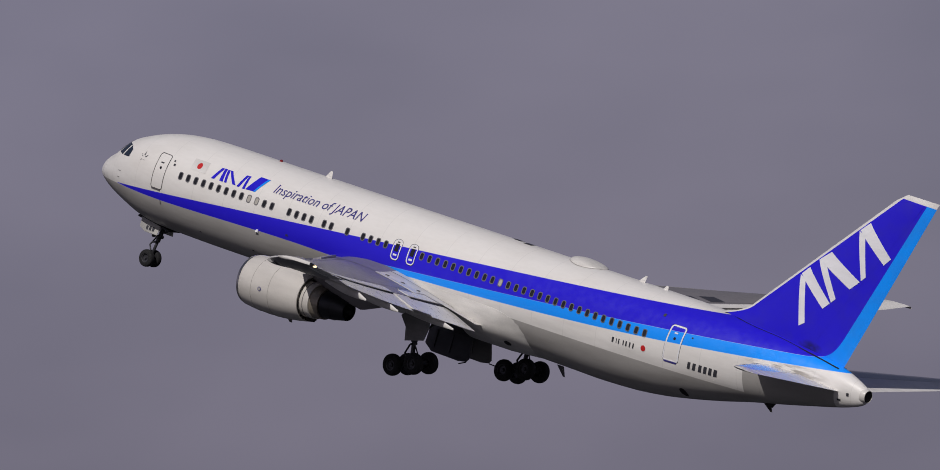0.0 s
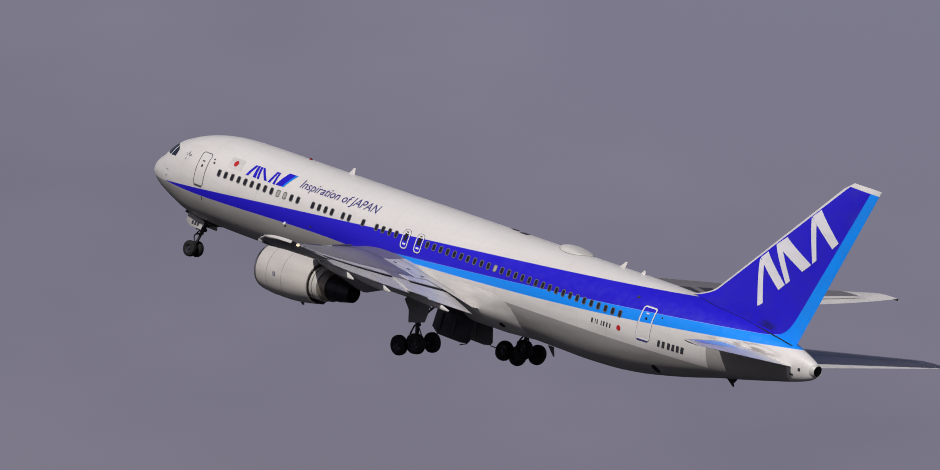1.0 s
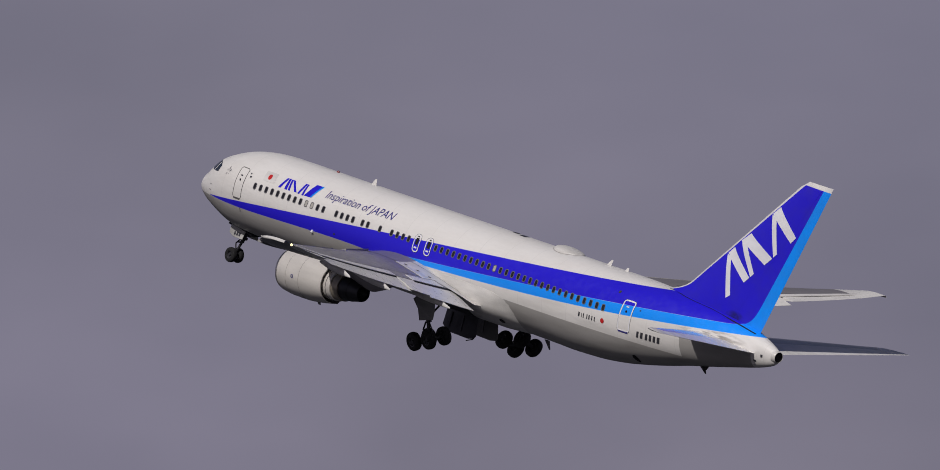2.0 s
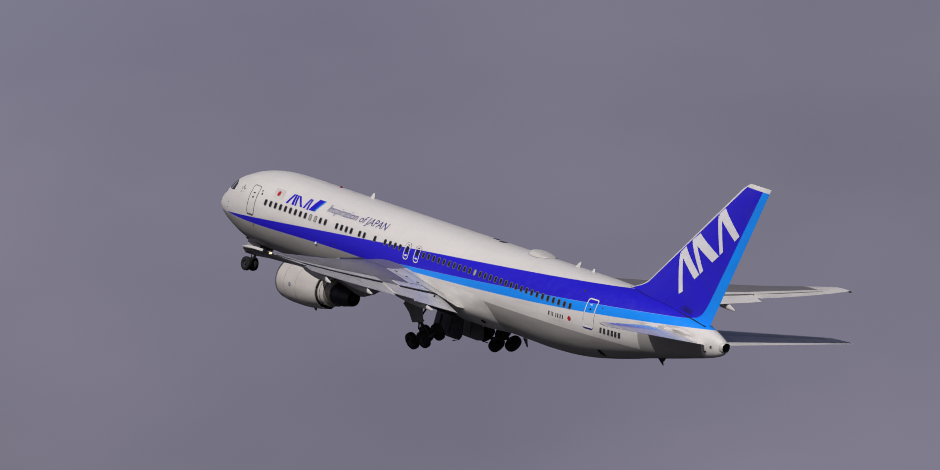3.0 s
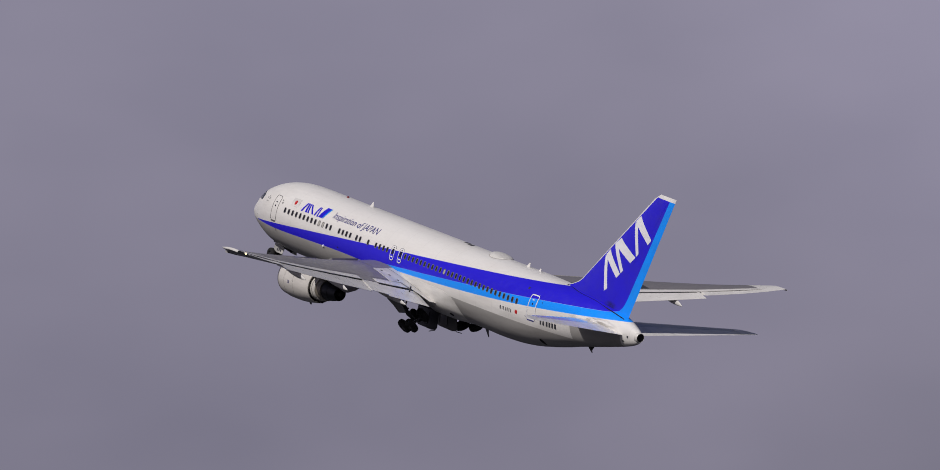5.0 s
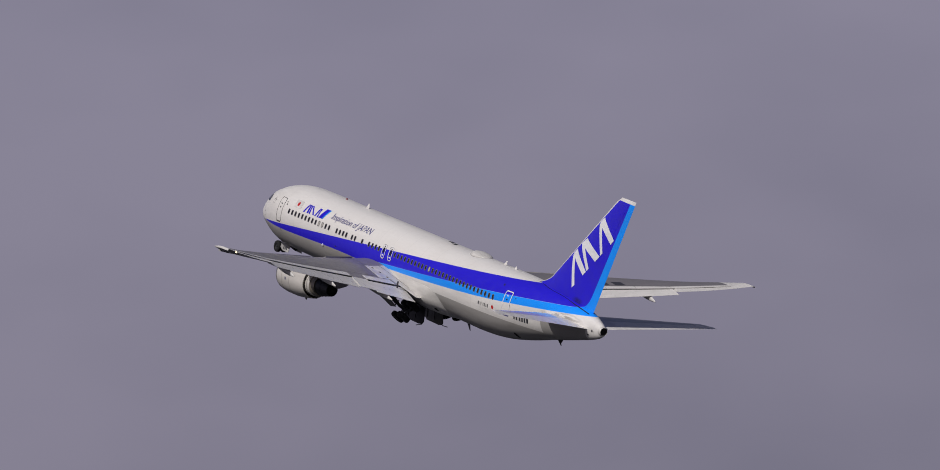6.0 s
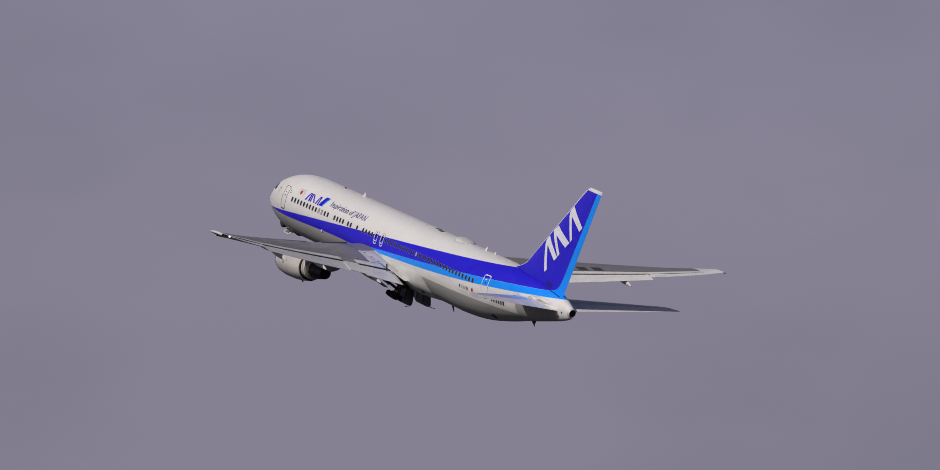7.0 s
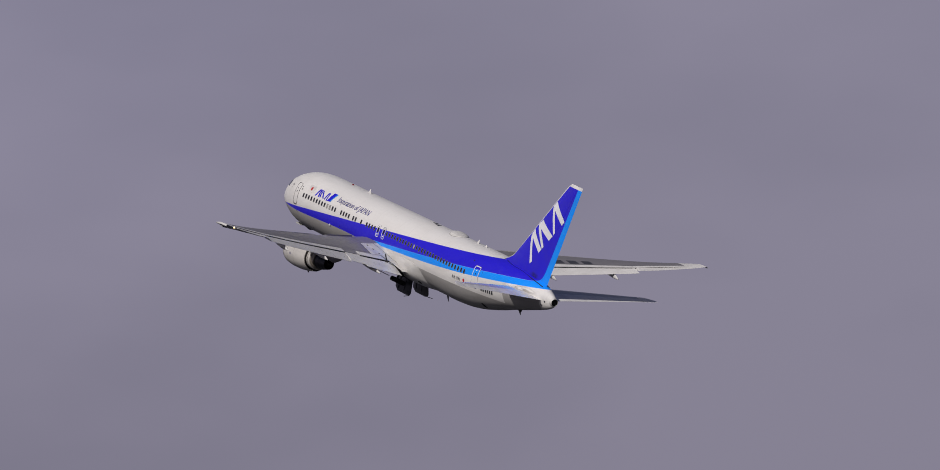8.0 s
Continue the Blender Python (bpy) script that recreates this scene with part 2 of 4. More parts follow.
MARK_RED = worn("red_marking_paint", (0.55, 0.018, 0.02), 0.4, 0, 0.12)
PALE = worn("pale_outline_paint", (0.80, 0.80, 0.84), 0.4, 0, 0.1)
BEACON = worn("dark_red_beacon_glass", (0.20, 0.012, 0.015), 0.15, 0, 0.1)
RUBBER = worn("window_surround", (0.16, 0.155, 0.17), 0.5, 0, 0.2)
BLIND = worn("closed_window_blind", (0.42, 0.40, 0.37), 0.5, 0, 0.1)
GROUND = worn("dark_airfield_ground", (0.022, 0.025, 0.034), 0.9, 0, 0.5, 0.02, 0.2, (1, 1, 1))
glass_nodes = Nodes("dark_cabin_glass")
GLASS = glass_nodes.finish((0.018, 0.018, 0.022), 0.08, 0.0)
glass_nodes = Nodes("windshield_glass")
SHIELD = glass_nodes.finish(glass_nodes.blend(glass_nodes.noise(1.5), (0.012, 0.02, 0.035), (0.03, 0.04, 0.06)), 0.05, 0.0, 0, 0.5)
lamp_nodes = Nodes("wing_lamp_lens")
LENS = lamp_nodes.finish((0.9, 0.75, 0.5), 0.2)
lamp_nodes.bsdf.inputs["Emission Color"].default_value = (1.0, 0.72, 0.38, 1)
lamp_nodes.bsdf.inputs["Emission Strength"].default_value = 2.5


# ================================================================ mesh tools
def build(name, verts, faces, mat, parent=None, label="", smooth=True, mats=None, slots=None, angle=40):
    me = bpy.data.meshes.new(name)
    me.from_pydata([tuple(v) for v in verts], [], faces)
    for m in ([mat] if mats is None else mats):
        me.materials.append(m)
    if slots is not None:
        me.polygons.foreach_set("material_index", slots)
    bm = bmesh.new()
    bm.from_mesh(me)
    bmesh.ops.recalc_face_normals(bm, faces=bm.faces)
    bm.to_mesh(me)
    bm.free()
    if smooth:
        me.polygons.foreach_set("use_smooth", [True] * len(me.polygons))
        me.set_sharp_from_angle(angle=radians(angle))
    me.update()
    ob = new(name, me)
    ob.parent = parent
    if label:
        tagged(ob, label)
    return ob


def loft(rings, closed=True, caps=True):
    """Verts and faces through rings of equal length."""
    k = len(rings[0])
    verts = [v for r in rings for v in r]
    faces = []
    for i in range(len(rings) - 1):
        for j in range(k if closed else k - 1):
            a, b = i * k + j, i * k + (j + 1) % k
            faces.append((a, b, b + k, a + k))
    if caps and closed:
        faces.append(tuple(range(k))[::-1])
        faces.append(tuple(range((len(rings) - 1) * k, len(rings) * k)))
    return verts, faces


def joined(*pieces):
    verts, faces = [], []
    for v, f in pieces:
        o = len(verts)
        verts += [tuple(p) for p in v]
        faces += [tuple(i + o for i in q) for q in f]
    return verts, faces


def turned(profile, centre, axis="x", count=40, caps=False):
    """A body of revolution: profile of (along, radius)."""
    rings = []
    for a, r in profile:
        ring = []
        for j in range(count):
            t = 2 * math.pi * j / count
            u, v = r * math.cos(t), r * math.sin(t)
            ring.append({"x": (a, u, v), "y": (u, a, v), "z": (u, v, a)}[axis])
        rings.append([tuple(p + q for p, q in zip(c, centre)) for c in ring])
    return loft(rings, True, caps)


def tube(a, b, r, count=12, r2=None):
    """A round rod from a to b."""
    a, b = Vector(a), Vector(b)
    d = (b - a).normalized()
    u = d.orthogonal().normalized()
    v = d.cross(u)
    rings = [[tuple(c + (u * math.cos(2 * math.pi * j / count) + v * math.sin(2 * math.pi * j / count)) * rr) for j in range(count)] for c, rr in ((a, r), (b, r if r2 is None else r2))]
    return loft(rings)


def slab(corners, thick, bevel=0.0):
    """A plate: corners in order round one face, thickened along its normal."""
    c = [Vector(p) for p in corners]
    n = (c[1] - c[0]).cross(c[2] - c[0]).normalized() * (thick / 2)
    mid = sum(c, Vector()) / len(c)
    k = len(c)
    inner = [p + (mid - p).normalized() * bevel for p in c]
    rings = [[tuple(p - n) for p in inner], [tuple(p - n * 0.4) for p in c], [tuple(p + n * 0.4) for p in c], [tuple(p + n) for p in inner]] if bevel else [[tuple(p - n) for p in c], [tuple(p + n) for p in c]]
    return loft(rings)


def box(lo, hi, bevel=0.02):
    x0, y0, z0 = lo
    x1, y1, z1 = hi
    return slab([(x0, (y0 + y1) / 2, z0), (x1, (y0 + y1) / 2, z0), (x1, (y0 + y1) / 2, z1), (x0, (y0 + y1) / 2, z1)], abs(y1 - y0), bevel)


def pchip(pts):
    px = np.array([p[0] for p in pts], float)
    py = np.array([p[1] for p in pts], float)
    h = np.diff(px)
    d = np.diff(py) / h
    m = np.zeros(len(px))
    m[0], m[-1] = d[0], d[-1]
    for i in range(1, len(px) - 1):
        if d[i - 1] * d[i] > 0:
            w1, w2 = 2 * h[i] + h[i - 1], h[i] + 2 * h[i - 1]
            m[i] = (w1 + w2) / (w1 / d[i - 1] + w2 / d[i])
    def f(x):
        x = min(max(x, px[0]), px[-1])
        i = min(max(int(np.searchsorted(px, x)) - 1, 0), len(px) - 2)
        s = (x - px[i]) / h[i]
        return float(py[i] * (1 + 2 * s) * (1 - s) ** 2 + m[i] * h[i] * s * (1 - s) ** 2 + py[i + 1] * s * s * (3 - 2 * s) + m[i + 1] * h[i] * s * s * (s - 1))
    return f
TOP = pchip([(0.28, -0.75), (0.34, -0.52), (0.5, -0.2), (0.8, 0.1), (1.1, 0.32), (1.45, 0.52), (1.85, 0.95), (2.2, 1.25), (2.6, 1.5), (3.0, 1.66), (3.7, 1.92), (4.9, 2.24), (6.2, 2.44), (7.6, 2.525), (9.2, 2.535), (14, 2.515), (41, 2.49), (43.5, 2.43), (46, 2.3), (49, 2.02), (51.5, 1.6), (52.9, 1.17), (53.5, 0.9), (53.8, 0.7)])
BOT = pchip([(0.28, -0.75), (0.34, -0.92), (0.5, -1.1), (0.95, -1.36), (1.45, -1.6), (1.95, -1.8), (2.9, -2.13), (3.9, -2.43), (5, -2.6), (6.5, -2.66), (10, -2.72), (20, -2.76), (32, -2.81), (35, -2.85), (36.5, -2.88), (38.6, -2.83), (40.6, -2.66), (42.5, -2.36), (44.5, -1.97), (46.4, -1.54), (48.35, -1.16), (50.3, -0.75), (52.2, -0.33), (53.2, -0.02), (53.6, 0.22), (53.8, 0.42)])
MID = pchip([(0.28, -0.75), (1, -0.6), (3, -0.25), (6, 0), (34, 0), (40, 0.12), (44, 0.36), (48, 0.58), (52, 0.66), (53.8, 0.56)])
WID = pchip([(0.28, 0.02), (0.34, 0.26), (0.5, 0.52), (0.8, 0.8), (1.3, 1.13), (2, 1.47), (3, 1.84), (4, 2.1), (5.5, 2.36), (7.5, 2.505), (9, 2.515), (34, 2.515), (36.5, 2.5), (38.5, 2.44), (40.5, 2.34), (42.5, 2.16), (44.5, 1.9), (46.5, 1.6), (48.5, 1.28), (50.5, 0.93), (52.3, 0.58), (53.3, 0.32), (53.8, 0.14)])
def side(x, z):
    """Half-width of the body at the height z of the station x."""
    m = MID(x)
    r = (TOP(x) - m) if z > m else (m - BOT(x))
    k = max(0.0, 1 - ((z - m) / r) ** 2)
    return WID(x) * k ** 0.5

def skin(x, z, port=-1, off=0.0):
    """The place on the body's side at station x and height z, off metres proud."""
    e = 0.01
    y = side(x, z)
    n = Vector((-(side(x + e, z) - side(x - e, z)) / (2 * e), 1.0, -(side(x, z + e) - side(x, z - e)) / (2 * e))).normalized()
    p = Vector((x, y, z)) + n * off
    return (p.x, p.y * port, p.z)


def rounded(x0, z0, x1, z1, r, lean=0.0, steps=5):
    """Outline points of a rounded rectangle in (x, z), leaning aft by lean for each metre of height."""
    pts = []
    for cx, cz, a0 in ((x1 - r, z1 - r, 0), (x0 + r, z1 - r, 90), (x0 + r, z0 + r, 180), (x1 - r, z0 + r, 270)):
        for i in range(steps + 1):
            a = radians(a0 + 90 * i / steps)
            pts.append((cx + r * math.cos(a), cz + r * math.sin(a)))
    dense = []
    for (ax, az), (bx, bz) in zip(pts, pts[1:] + pts[:1]):
        k = max(1, int(math.hypot(bx - ax, bz - az) / 0.15))
        dense += [(ax + (bx - ax) * i / k, az + (bz - az) * i / k) for i in range(k)]
    return [(px + lean * (pz - z0), pz) for px, pz in dense]


def band(outline, width, port, off):
    """A closed painted line of that width along an outline on the body's side."""
    k = len(outline)
    cx, cz = sum(p[0] for p in outline) / k, sum(p[1] for p in outline) / k
    inner = []
    for i in range(k):
        (ax, az), (bx, bz) = outline[i - 1], outline[(i + 1) % k]
        nx, nz = -(bz - az), bx - ax
        l = math.hypot(nx, nz) or 1
        px, pz = outline[i]
        s = 1 if (cx - px) * nx + (cz - pz) * nz > 0 else -1
        inner.append((px + s * nx / l * width, pz + s * nz / l * width))
    a = [skin(x, z, port, off) for x, z in outline]
    b = [skin(x, z, port, off) for x, z in inner]
    c = [skin(x, z, port, -0.02) for x, z in outline]
    d = [skin(x, z, port, -0.02) for x, z in inner]
    verts = c + a + b + d
    faces = [(r * k + i, r * k + (i + 1) % k, (r + 1) * k + (i + 1) % k, (r + 1) * k + i) for r in range(3) for i in range(k)]
    return verts, faces


def patch(corners, place, nu=6, nv=4):
    """A four-cornered sheet in (x, z), laid on a surface by place(x, z)."""
    (ax, az), (bx, bz), (cx, cz), (dx, dz) = corners
    verts, faces = [], []
    for j in range(nv + 1):
        for i in range(nu + 1):
            u, v = i / nu, j / nv
            x = (ax * (1 - u) + bx * u) * (1 - v) + (dx * (1 - u) + cx * u) * v
            z = (az * (1 - u) + bz * u) * (1 - v) + (dz * (1 - u) + cz * u) * v
            verts.append(place(x, z))
    for j in range(nv):
        for i in range(nu):
            o = j * (nu + 1) + i
            faces.append((o, o + 1, o + nu + 2, o + nu + 1))
    return verts, faces


def disc(cx, cz, r, place, count=24):
    verts = [place(cx, cz)] + [place(cx + r * math.cos(2 * math.pi * j / count), cz + r * math.sin(2 * math.pi * j / count)) for j in range(count)]
    return verts, [(0, 1 + j, 1 + (j + 1) % count) for j in range(count)]


def lettering(words, x0, x1, z0, z1, place, shear=0.0):
    """Flat letters of the built-in font, laid by place(x, z) between those bounds."""
    cu = bpy.data.curves.new("letters", "FONT")
    cu.body, cu.resolution_u = words, 3
    tmp = new("letters", cu)
    bpy.context.view_layer.update()
    me = bpy.data.meshes.new_from_object(tmp.evaluated_get(bpy.context.evaluated_depsgraph_get()))
    bpy.data.objects.remove(tmp)
    raw = [(v.co.x, v.co.y) for v in me.vertices]
    pts = [(x + shear * y, y) for x, y in raw]
    faces = [tuple(p.vertices) for p in me.polygons]
    bpy.data.meshes.remove(me)
    lo, hi, tall = min(p[0] for p in pts), max(p[0] for p in pts), max(p[1] for p in pts)
    # pieces that hang together, then dots with their stems
    owner = list(range(len(raw)))

    def root(i):
        while owner[i] != i:
            i = owner[i]
        return i

    for f in faces:
        for i in f[1:]:
            owner[root(i)] = root(f[0])
    groups = {}
    for f in faces:
        groups.setdefault(root(f[0]), []).append(f)
    spans = sorted((min(raw[i][0] for f in g for i in f), max(raw[i][0] for f in g for i in f), k) for k, g in groups.items())
    merged = []
    for a, b, k in spans:
        if merged and a < merged[-1][0] + 0.6 * (merged[-1][1] - merged[-1][0]):
            merged[-1] = (merged[-1][0], max(b, merged[-1][1]), merged[-1][2] + groups[k])
        else:
            merged.append((a, b, list(groups[k])))
    out = []
    for a, b, g in merged:
        used = sorted({i for f in g for i in f})
        at = {i: n for n, i in enumerate(used)}
        out.append(([place(x0 + (pts[i][0] - lo) / (hi - lo) * (x1 - x0), z0 + pts[i][1] / tall * (z1 - z0)) for i in used], [tuple(at[i] for i in f) for f in g]))
    return out


# ================================================================ ground
def ground():
    rings = [[(r * math.cos(2 * math.pi * j / 64), r * math.sin(2 * math.pi * j / 64), 0.0) for j in range(64)] for r in (2, 40, 300, 1200, 4000, 30000)]
    v, f = loft(rings, True, False)
    f.append(tuple(range(64)))
    ob = build("ground", v, f, GROUND, smooth=False)
    tagged(ob, "flat dark airfield ground reaching the horizon", "ground", kind="structure")


ground()

# ================================================================ the airliner
# its own space: x aft from the nose, y to starboard, z up; bow of the body at x = 0
plane = new("airliner")
tagged(plane, "white airliner with dark and light blue bands, wheels folding in", "airliner")


def fuselage():
    xs = [0.28, 0.29, 0.31, 0.34, 0.4, 0.46, 0.54, 0.62, 0.75, 0.9, 1.05, 1.2, 1.35, 1.5, 1.65, 1.8, 1.95, 2.1, 2.3, 2.5, 2.75, 3, 3.3, 3.6, 4, 4.5, 5, 5.6, 6.3, 7.2]
    xs += list(np.arange(8, 34.1, 1.0)) + list(np.arange(34.5, 53.1, 0.5)) + [53.3, 53.45]
    rings = []
    for x in xs:
        m, t, b, w = MID(x), TOP(x), BOT(x), WID(x)
        ring = []
        for j in range(72):
            a = 2 * math.pi * j / 72
            s, c = math.sin(a), math.cos(a)
            ring.append((x, w * s, m + (t - m) * c if c >= 0 else m + (m - b) * c))
        rings.append(ring)
    v, f = loft(rings)
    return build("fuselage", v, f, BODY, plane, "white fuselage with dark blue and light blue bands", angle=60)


body = fuselage()


def cabin_windows():
    """Rows of small rounded windows along both sides of the body."""
    rows = [7.71 + 0.549 * i for i in range(13)] + [15.54 + 0.53 * i for i in range(4)] + [18.04, 18.55, 19.7]
    rows += [20.81 + 0.54 * i for i in range(4)] + [24.98 + 0.552 * i for i in range(29)]
    shut = {9, 10, 34}

    def mesh(pane):
        outer = rounded(-0.145, -0.21, 0.145, 0.21, 0.11, 0, 4)
        inner = [(outer[i][0] * 0.73, outer[i][1] * 0.8) for i in range(len(outer))]
        k = len(outer)
        v = [(x, 0.03, z) for x, z in outer] + [(x, -0.012, z) for x, z in outer] + [(x, -0.012, z) for x, z in inner] + [(x, -0.002, z) for x, z in inner]
        f = [(r * k + i, r * k + (i + 1) % k, (r + 1) * k + (i + 1) % k, (r + 1) * k + i) for r in range(3) for i in range(k)]
        f.append(tuple(range(3 * k, 4 * k)))
        me = bpy.data.meshes.new("window")
        me.from_pydata(v, [], f)
        me.materials.append(RUBBER)
        me.materials.append(pane)
        me.polygons.foreach_set("material_index", [0] * (3 * k) + [1])
        me.update()
        return me

    clear, blind = mesh(GLASS), mesh(BLIND)
    for port in (-1, 1):
        for i, x in enumerate(rows):
            ob = new("window", blind if i in shut else clear)
            z = 0.56 - 0.017 * max(0.0, x - 33.0)
            a, b = Vector(skin(x, z, port, 0.0)), Vector(skin(x, z, port, 1.0))
            n = b - a
            yaw = math.atan2(n.x, -n.y) if port < 0 else math.atan2(-n.x, n.y) + math.pi
            tilt = math.asin(n.z)
            ob.parent = body
            ob.matrix_basis = Matrix.Translation(a) @ Matrix.Rotation(yaw, 4, "Z") @ Matrix.Rotation(-tilt, 4, "X")


cabin_windows()


def doors():
    for port in (-1, 1):
        for x0, x1, z0, z1, lean, mat, w, label in ((5.70, 6.58, -0.49, 1.38, 0.0, SEAM, 0.035, "front cabin door with a dark seam"),
                                                    (41.76, 42.72, -0.57, 1.28, 0.05, PALE, 0.075, "rear cabin door with a pale outline")):
            o = rounded(x0, z0, x1, z1, 0.16, lean)
            v, f = band(o, w, port, 0.012)
            d = build("door", v, f, mat, body, label, smooth=False)
            if x0 > 20:
                build("door_seam", *band(rounded(x0 - 0.018, z0 - 0.018, x1 + 0.018, z1 + 0.018, 0.17, lean), 0.03, port, 0.009), SEAM, d, smooth=False)
            build("door_sill", *patch([(x0 + 0.1, z0 - 0.06), (x1 - 0.1, z0 - 0.06), (x1 - 0.1, z0 + 0.03), (x0 + 0.1, z0 + 0.03)], lambda x, z: skin(x, z, port, 0.018), 3, 1), MARK_DARK if x0 > 20 else SEAM, d, smooth=False)
            cx = (x0 + x1) / 2 + lean
            pl = lambda x, z: skin(x, z, port, 0.012)
            build("door_window", *disc(cx, 0.62, 0.075, pl, 12), GLASS, d, smooth=False)
            build("door_handle", *patch([(cx - 0.12, 0.86), (cx + 0.1, 0.86), (cx + 0.1, 0.93), (cx - 0.12, 0.93)], pl, 2, 1), PALE if x0 > 20 else MARK_GREY, d, smooth=False)
        for x0 in (22.93, 24.03):
            v, f = band(rounded(x0, -0.06, x0 + 0.56, 1.0, 0.22, 0.0), 0.06, port, 0.012)
            v2, f2 = band(rounded(x0 - 0.02, -0.08, x0 + 0.58, 1.02, 0.23, 0.0), 0.02, port, 0.016)
            d = build("emergency_exit", v, f, PALE, body, "overwing exit hatch with a pale outline", smooth=False)
            build("exit_seam", v2, f2, MARK_GREY, d, smooth=False)
            pl = lambda x, z: skin(x, z, port, 0.010)
            build("exit_window", *patch([(x0 + 0.15, 0.38), (x0 + 0.41, 0.38), (x0 + 0.41, 0.78), (x0 + 0.15, 0.78)], pl, 3, 3), GLASS, d, smooth=False)
            build("placard", *patch([(x0 + 0.16, 0.16), (x0 + 0.40, 0.16), (x0 + 0.40, 0.26), (x0 + 0.16, 0.26)], pl, 2, 1), PALE, d, smooth=False)
            build("exit_handle", *patch([(x0 + 0.2, 0.84), (x0 + 0.36, 0.84), (x0 + 0.36, 0.9), (x0 + 0.2, 0.9)], pl, 2, 1), MARK_GREY, d, smooth=False)


doors()


def cockpit():
    """Three panes a side, each in a thin dark surround."""
    panes = [[(1.50, 0.62), (2.02, 0.60), (2.36, 1.16), (2.02, 1.22)], [(2.14, 0.58), (2.60, 0.52), (2.86, 1.12), (2.46, 1.17)], [(2.72, 0.52), (3.30, 0.56), (3.30, 0.94), (2.98, 1.10)]]
    for port in (-1, 1):
        for p in panes:
            pl = lambda x, z: skin(x, z, port, 0.012)
            build("windshield", *patch(p, pl, 6, 6), SHIELD, body, "dark cockpit window")


cockpit()


def body_marks():
    pl = lambda x, z: skin(x, z, -1, 0.014)
    pl2 = lambda x, z: skin(x, z, -1, 0.022)
    for v, f in lettering("Inspiration of JAPAN", 13.95, 20.36, 1.22, 1.67, lambda x, z: skin(x, z, -1, 0.018), 0.22):
        build("letter", v, f, MARK_DARK, body, "", smooth=False)
    # airline emblem as plain slanted bars and a two-tone block
    for corners in ([(9.68, 0.93), (9.90, 0.94), (10.20, 1.57), (10.02, 1.57)], [(10.28, 0.94), (10.52, 0.94), (10.38, 1.58), (10.21, 1.58)],
                    [(10.62, 0.94), (10.79, 0.94), (10.59, 1.57), (10.43, 1.57)], [(11.20, 0.97), (11.44, 0.97), (10.78, 1.57), (10.60, 1.57)],
                    [(11.52, 0.95), (11.70, 0.95), (11.92, 1.60), (11.75, 1.60)], [(11.93, 0.93), (12.10, 0.93), (12.06, 1.60), (11.93, 1.60)]):
        build("emblem_bar", *patch(corners, pl, 2, 5), MARK_BLUE, body, "blue slanted emblem bar", smooth=False)
    build("emblem_block", *patch([(12.16, 0.95), (12.80, 0.97), (13.18, 1.72), (12.62, 1.72)], pl, 3, 5), MARK_BLUE, body, "blue slanted emblem block", smooth=False)
    build("emblem_edge", *patch([(12.72, 0.96), (12.84, 0.97), (13.32, 1.72), (13.18, 1.72)], pl2, 2, 5), MARK_SKY, body, "light blue edge of the emblem", smooth=False)
    build("flag", *patch([(8.12, 1.04), (9.2, 1.04), (9.14, 1.60), (8.06, 1.60)], pl, 6, 4), WHITE_PAINT, body, "white flag panel", smooth=False)
    build("flag_disc", *disc(8.62, 1.31, 0.16, pl2), MARK_RED, body, "red disc", smooth=False)
    build("flag_disc", *disc(40.53, -0.33, 0.15, pl), MARK_RED, body, "small red disc", smooth=False)
    for i in range(5):
        a = radians(90 + 72 * i)
        build("crest_bar", *patch([(4.55 + 0.12 * math.cos(a) - 0.06, 0.86 + 0.12 * math.sin(a) - 0.06), (4.55 + 0.12 * math.cos(a) + 0.06, 0.86 + 0.12 * math.sin(a) - 0.06), (4.55 + 0.3 * math.cos(a), 0.86 + 0.3 * math.sin(a)), (4.55 + 0.26 * math.cos(a), 0.86 + 0.26 * math.sin(a) + 0.04)], pl, 2, 2), RUBBER, body, "", smooth=False)
    # unread small titles as bars
    for x0, x1 in ((38.48, 38.60), (38.76, 38.80), (38.9, 38.97), (39.2, 39.27), (39.38, 39.47), (39.62, 39.7), (39.84, 39.92)):
        build("title_bar", *patch([(x0, -0.50), (x1, -0.50), (x1 + 0.02, -0.24), (x0 + 0.02, -0.24)], pl, 2, 2), MARK_GREY, body, "", smooth=False)
    for x0, x1 in ((43.28, 43.44), (43.58, 43.76), (43.94, 44.12), (44.24, 44.42), (44.54, 44.72), (44.84, 45.04)):
        build("registration_bar", *patch([(x0, -0.66), (x1, -0.66), (x1 + 0.06, -0.30), (x0 + 0.06, -0.30)], pl, 2, 2), MARK_GREY, body, "", smooth=False)
    # small probes, vents and valves
    for x, z, w, h in ((2.9, -0.28, 0.22, 0.03), (2.85, -0.62, 0.2, 0.03), (7.0, 0.98, 0.14, 0.1), (6.9, 1.16, 0.1, 0.08), (6.5, -1.12, 0.05, 0.2), (41.1, 1.55, 0.16, 0.14), (43.3, 0.9, 0.1, 0.07), (15.7, -0.62, 0.16, 0.1), (9.2, -2.0, 0.12, 0.06), (13.0, -2.05, 0.14, 0.06), (52.64, 0.42, 0.14, 0.16), (52.16, 0.05, 0.2, 0.1)):
        build("vent", *patch([(x - w / 2, z - h / 2), (x + w / 2, z - h / 2), (x + w / 2, z + h / 2), (x - w / 2, z + h / 2)], pl, 2, 2), MARK_GREY, body, "", smooth=False)
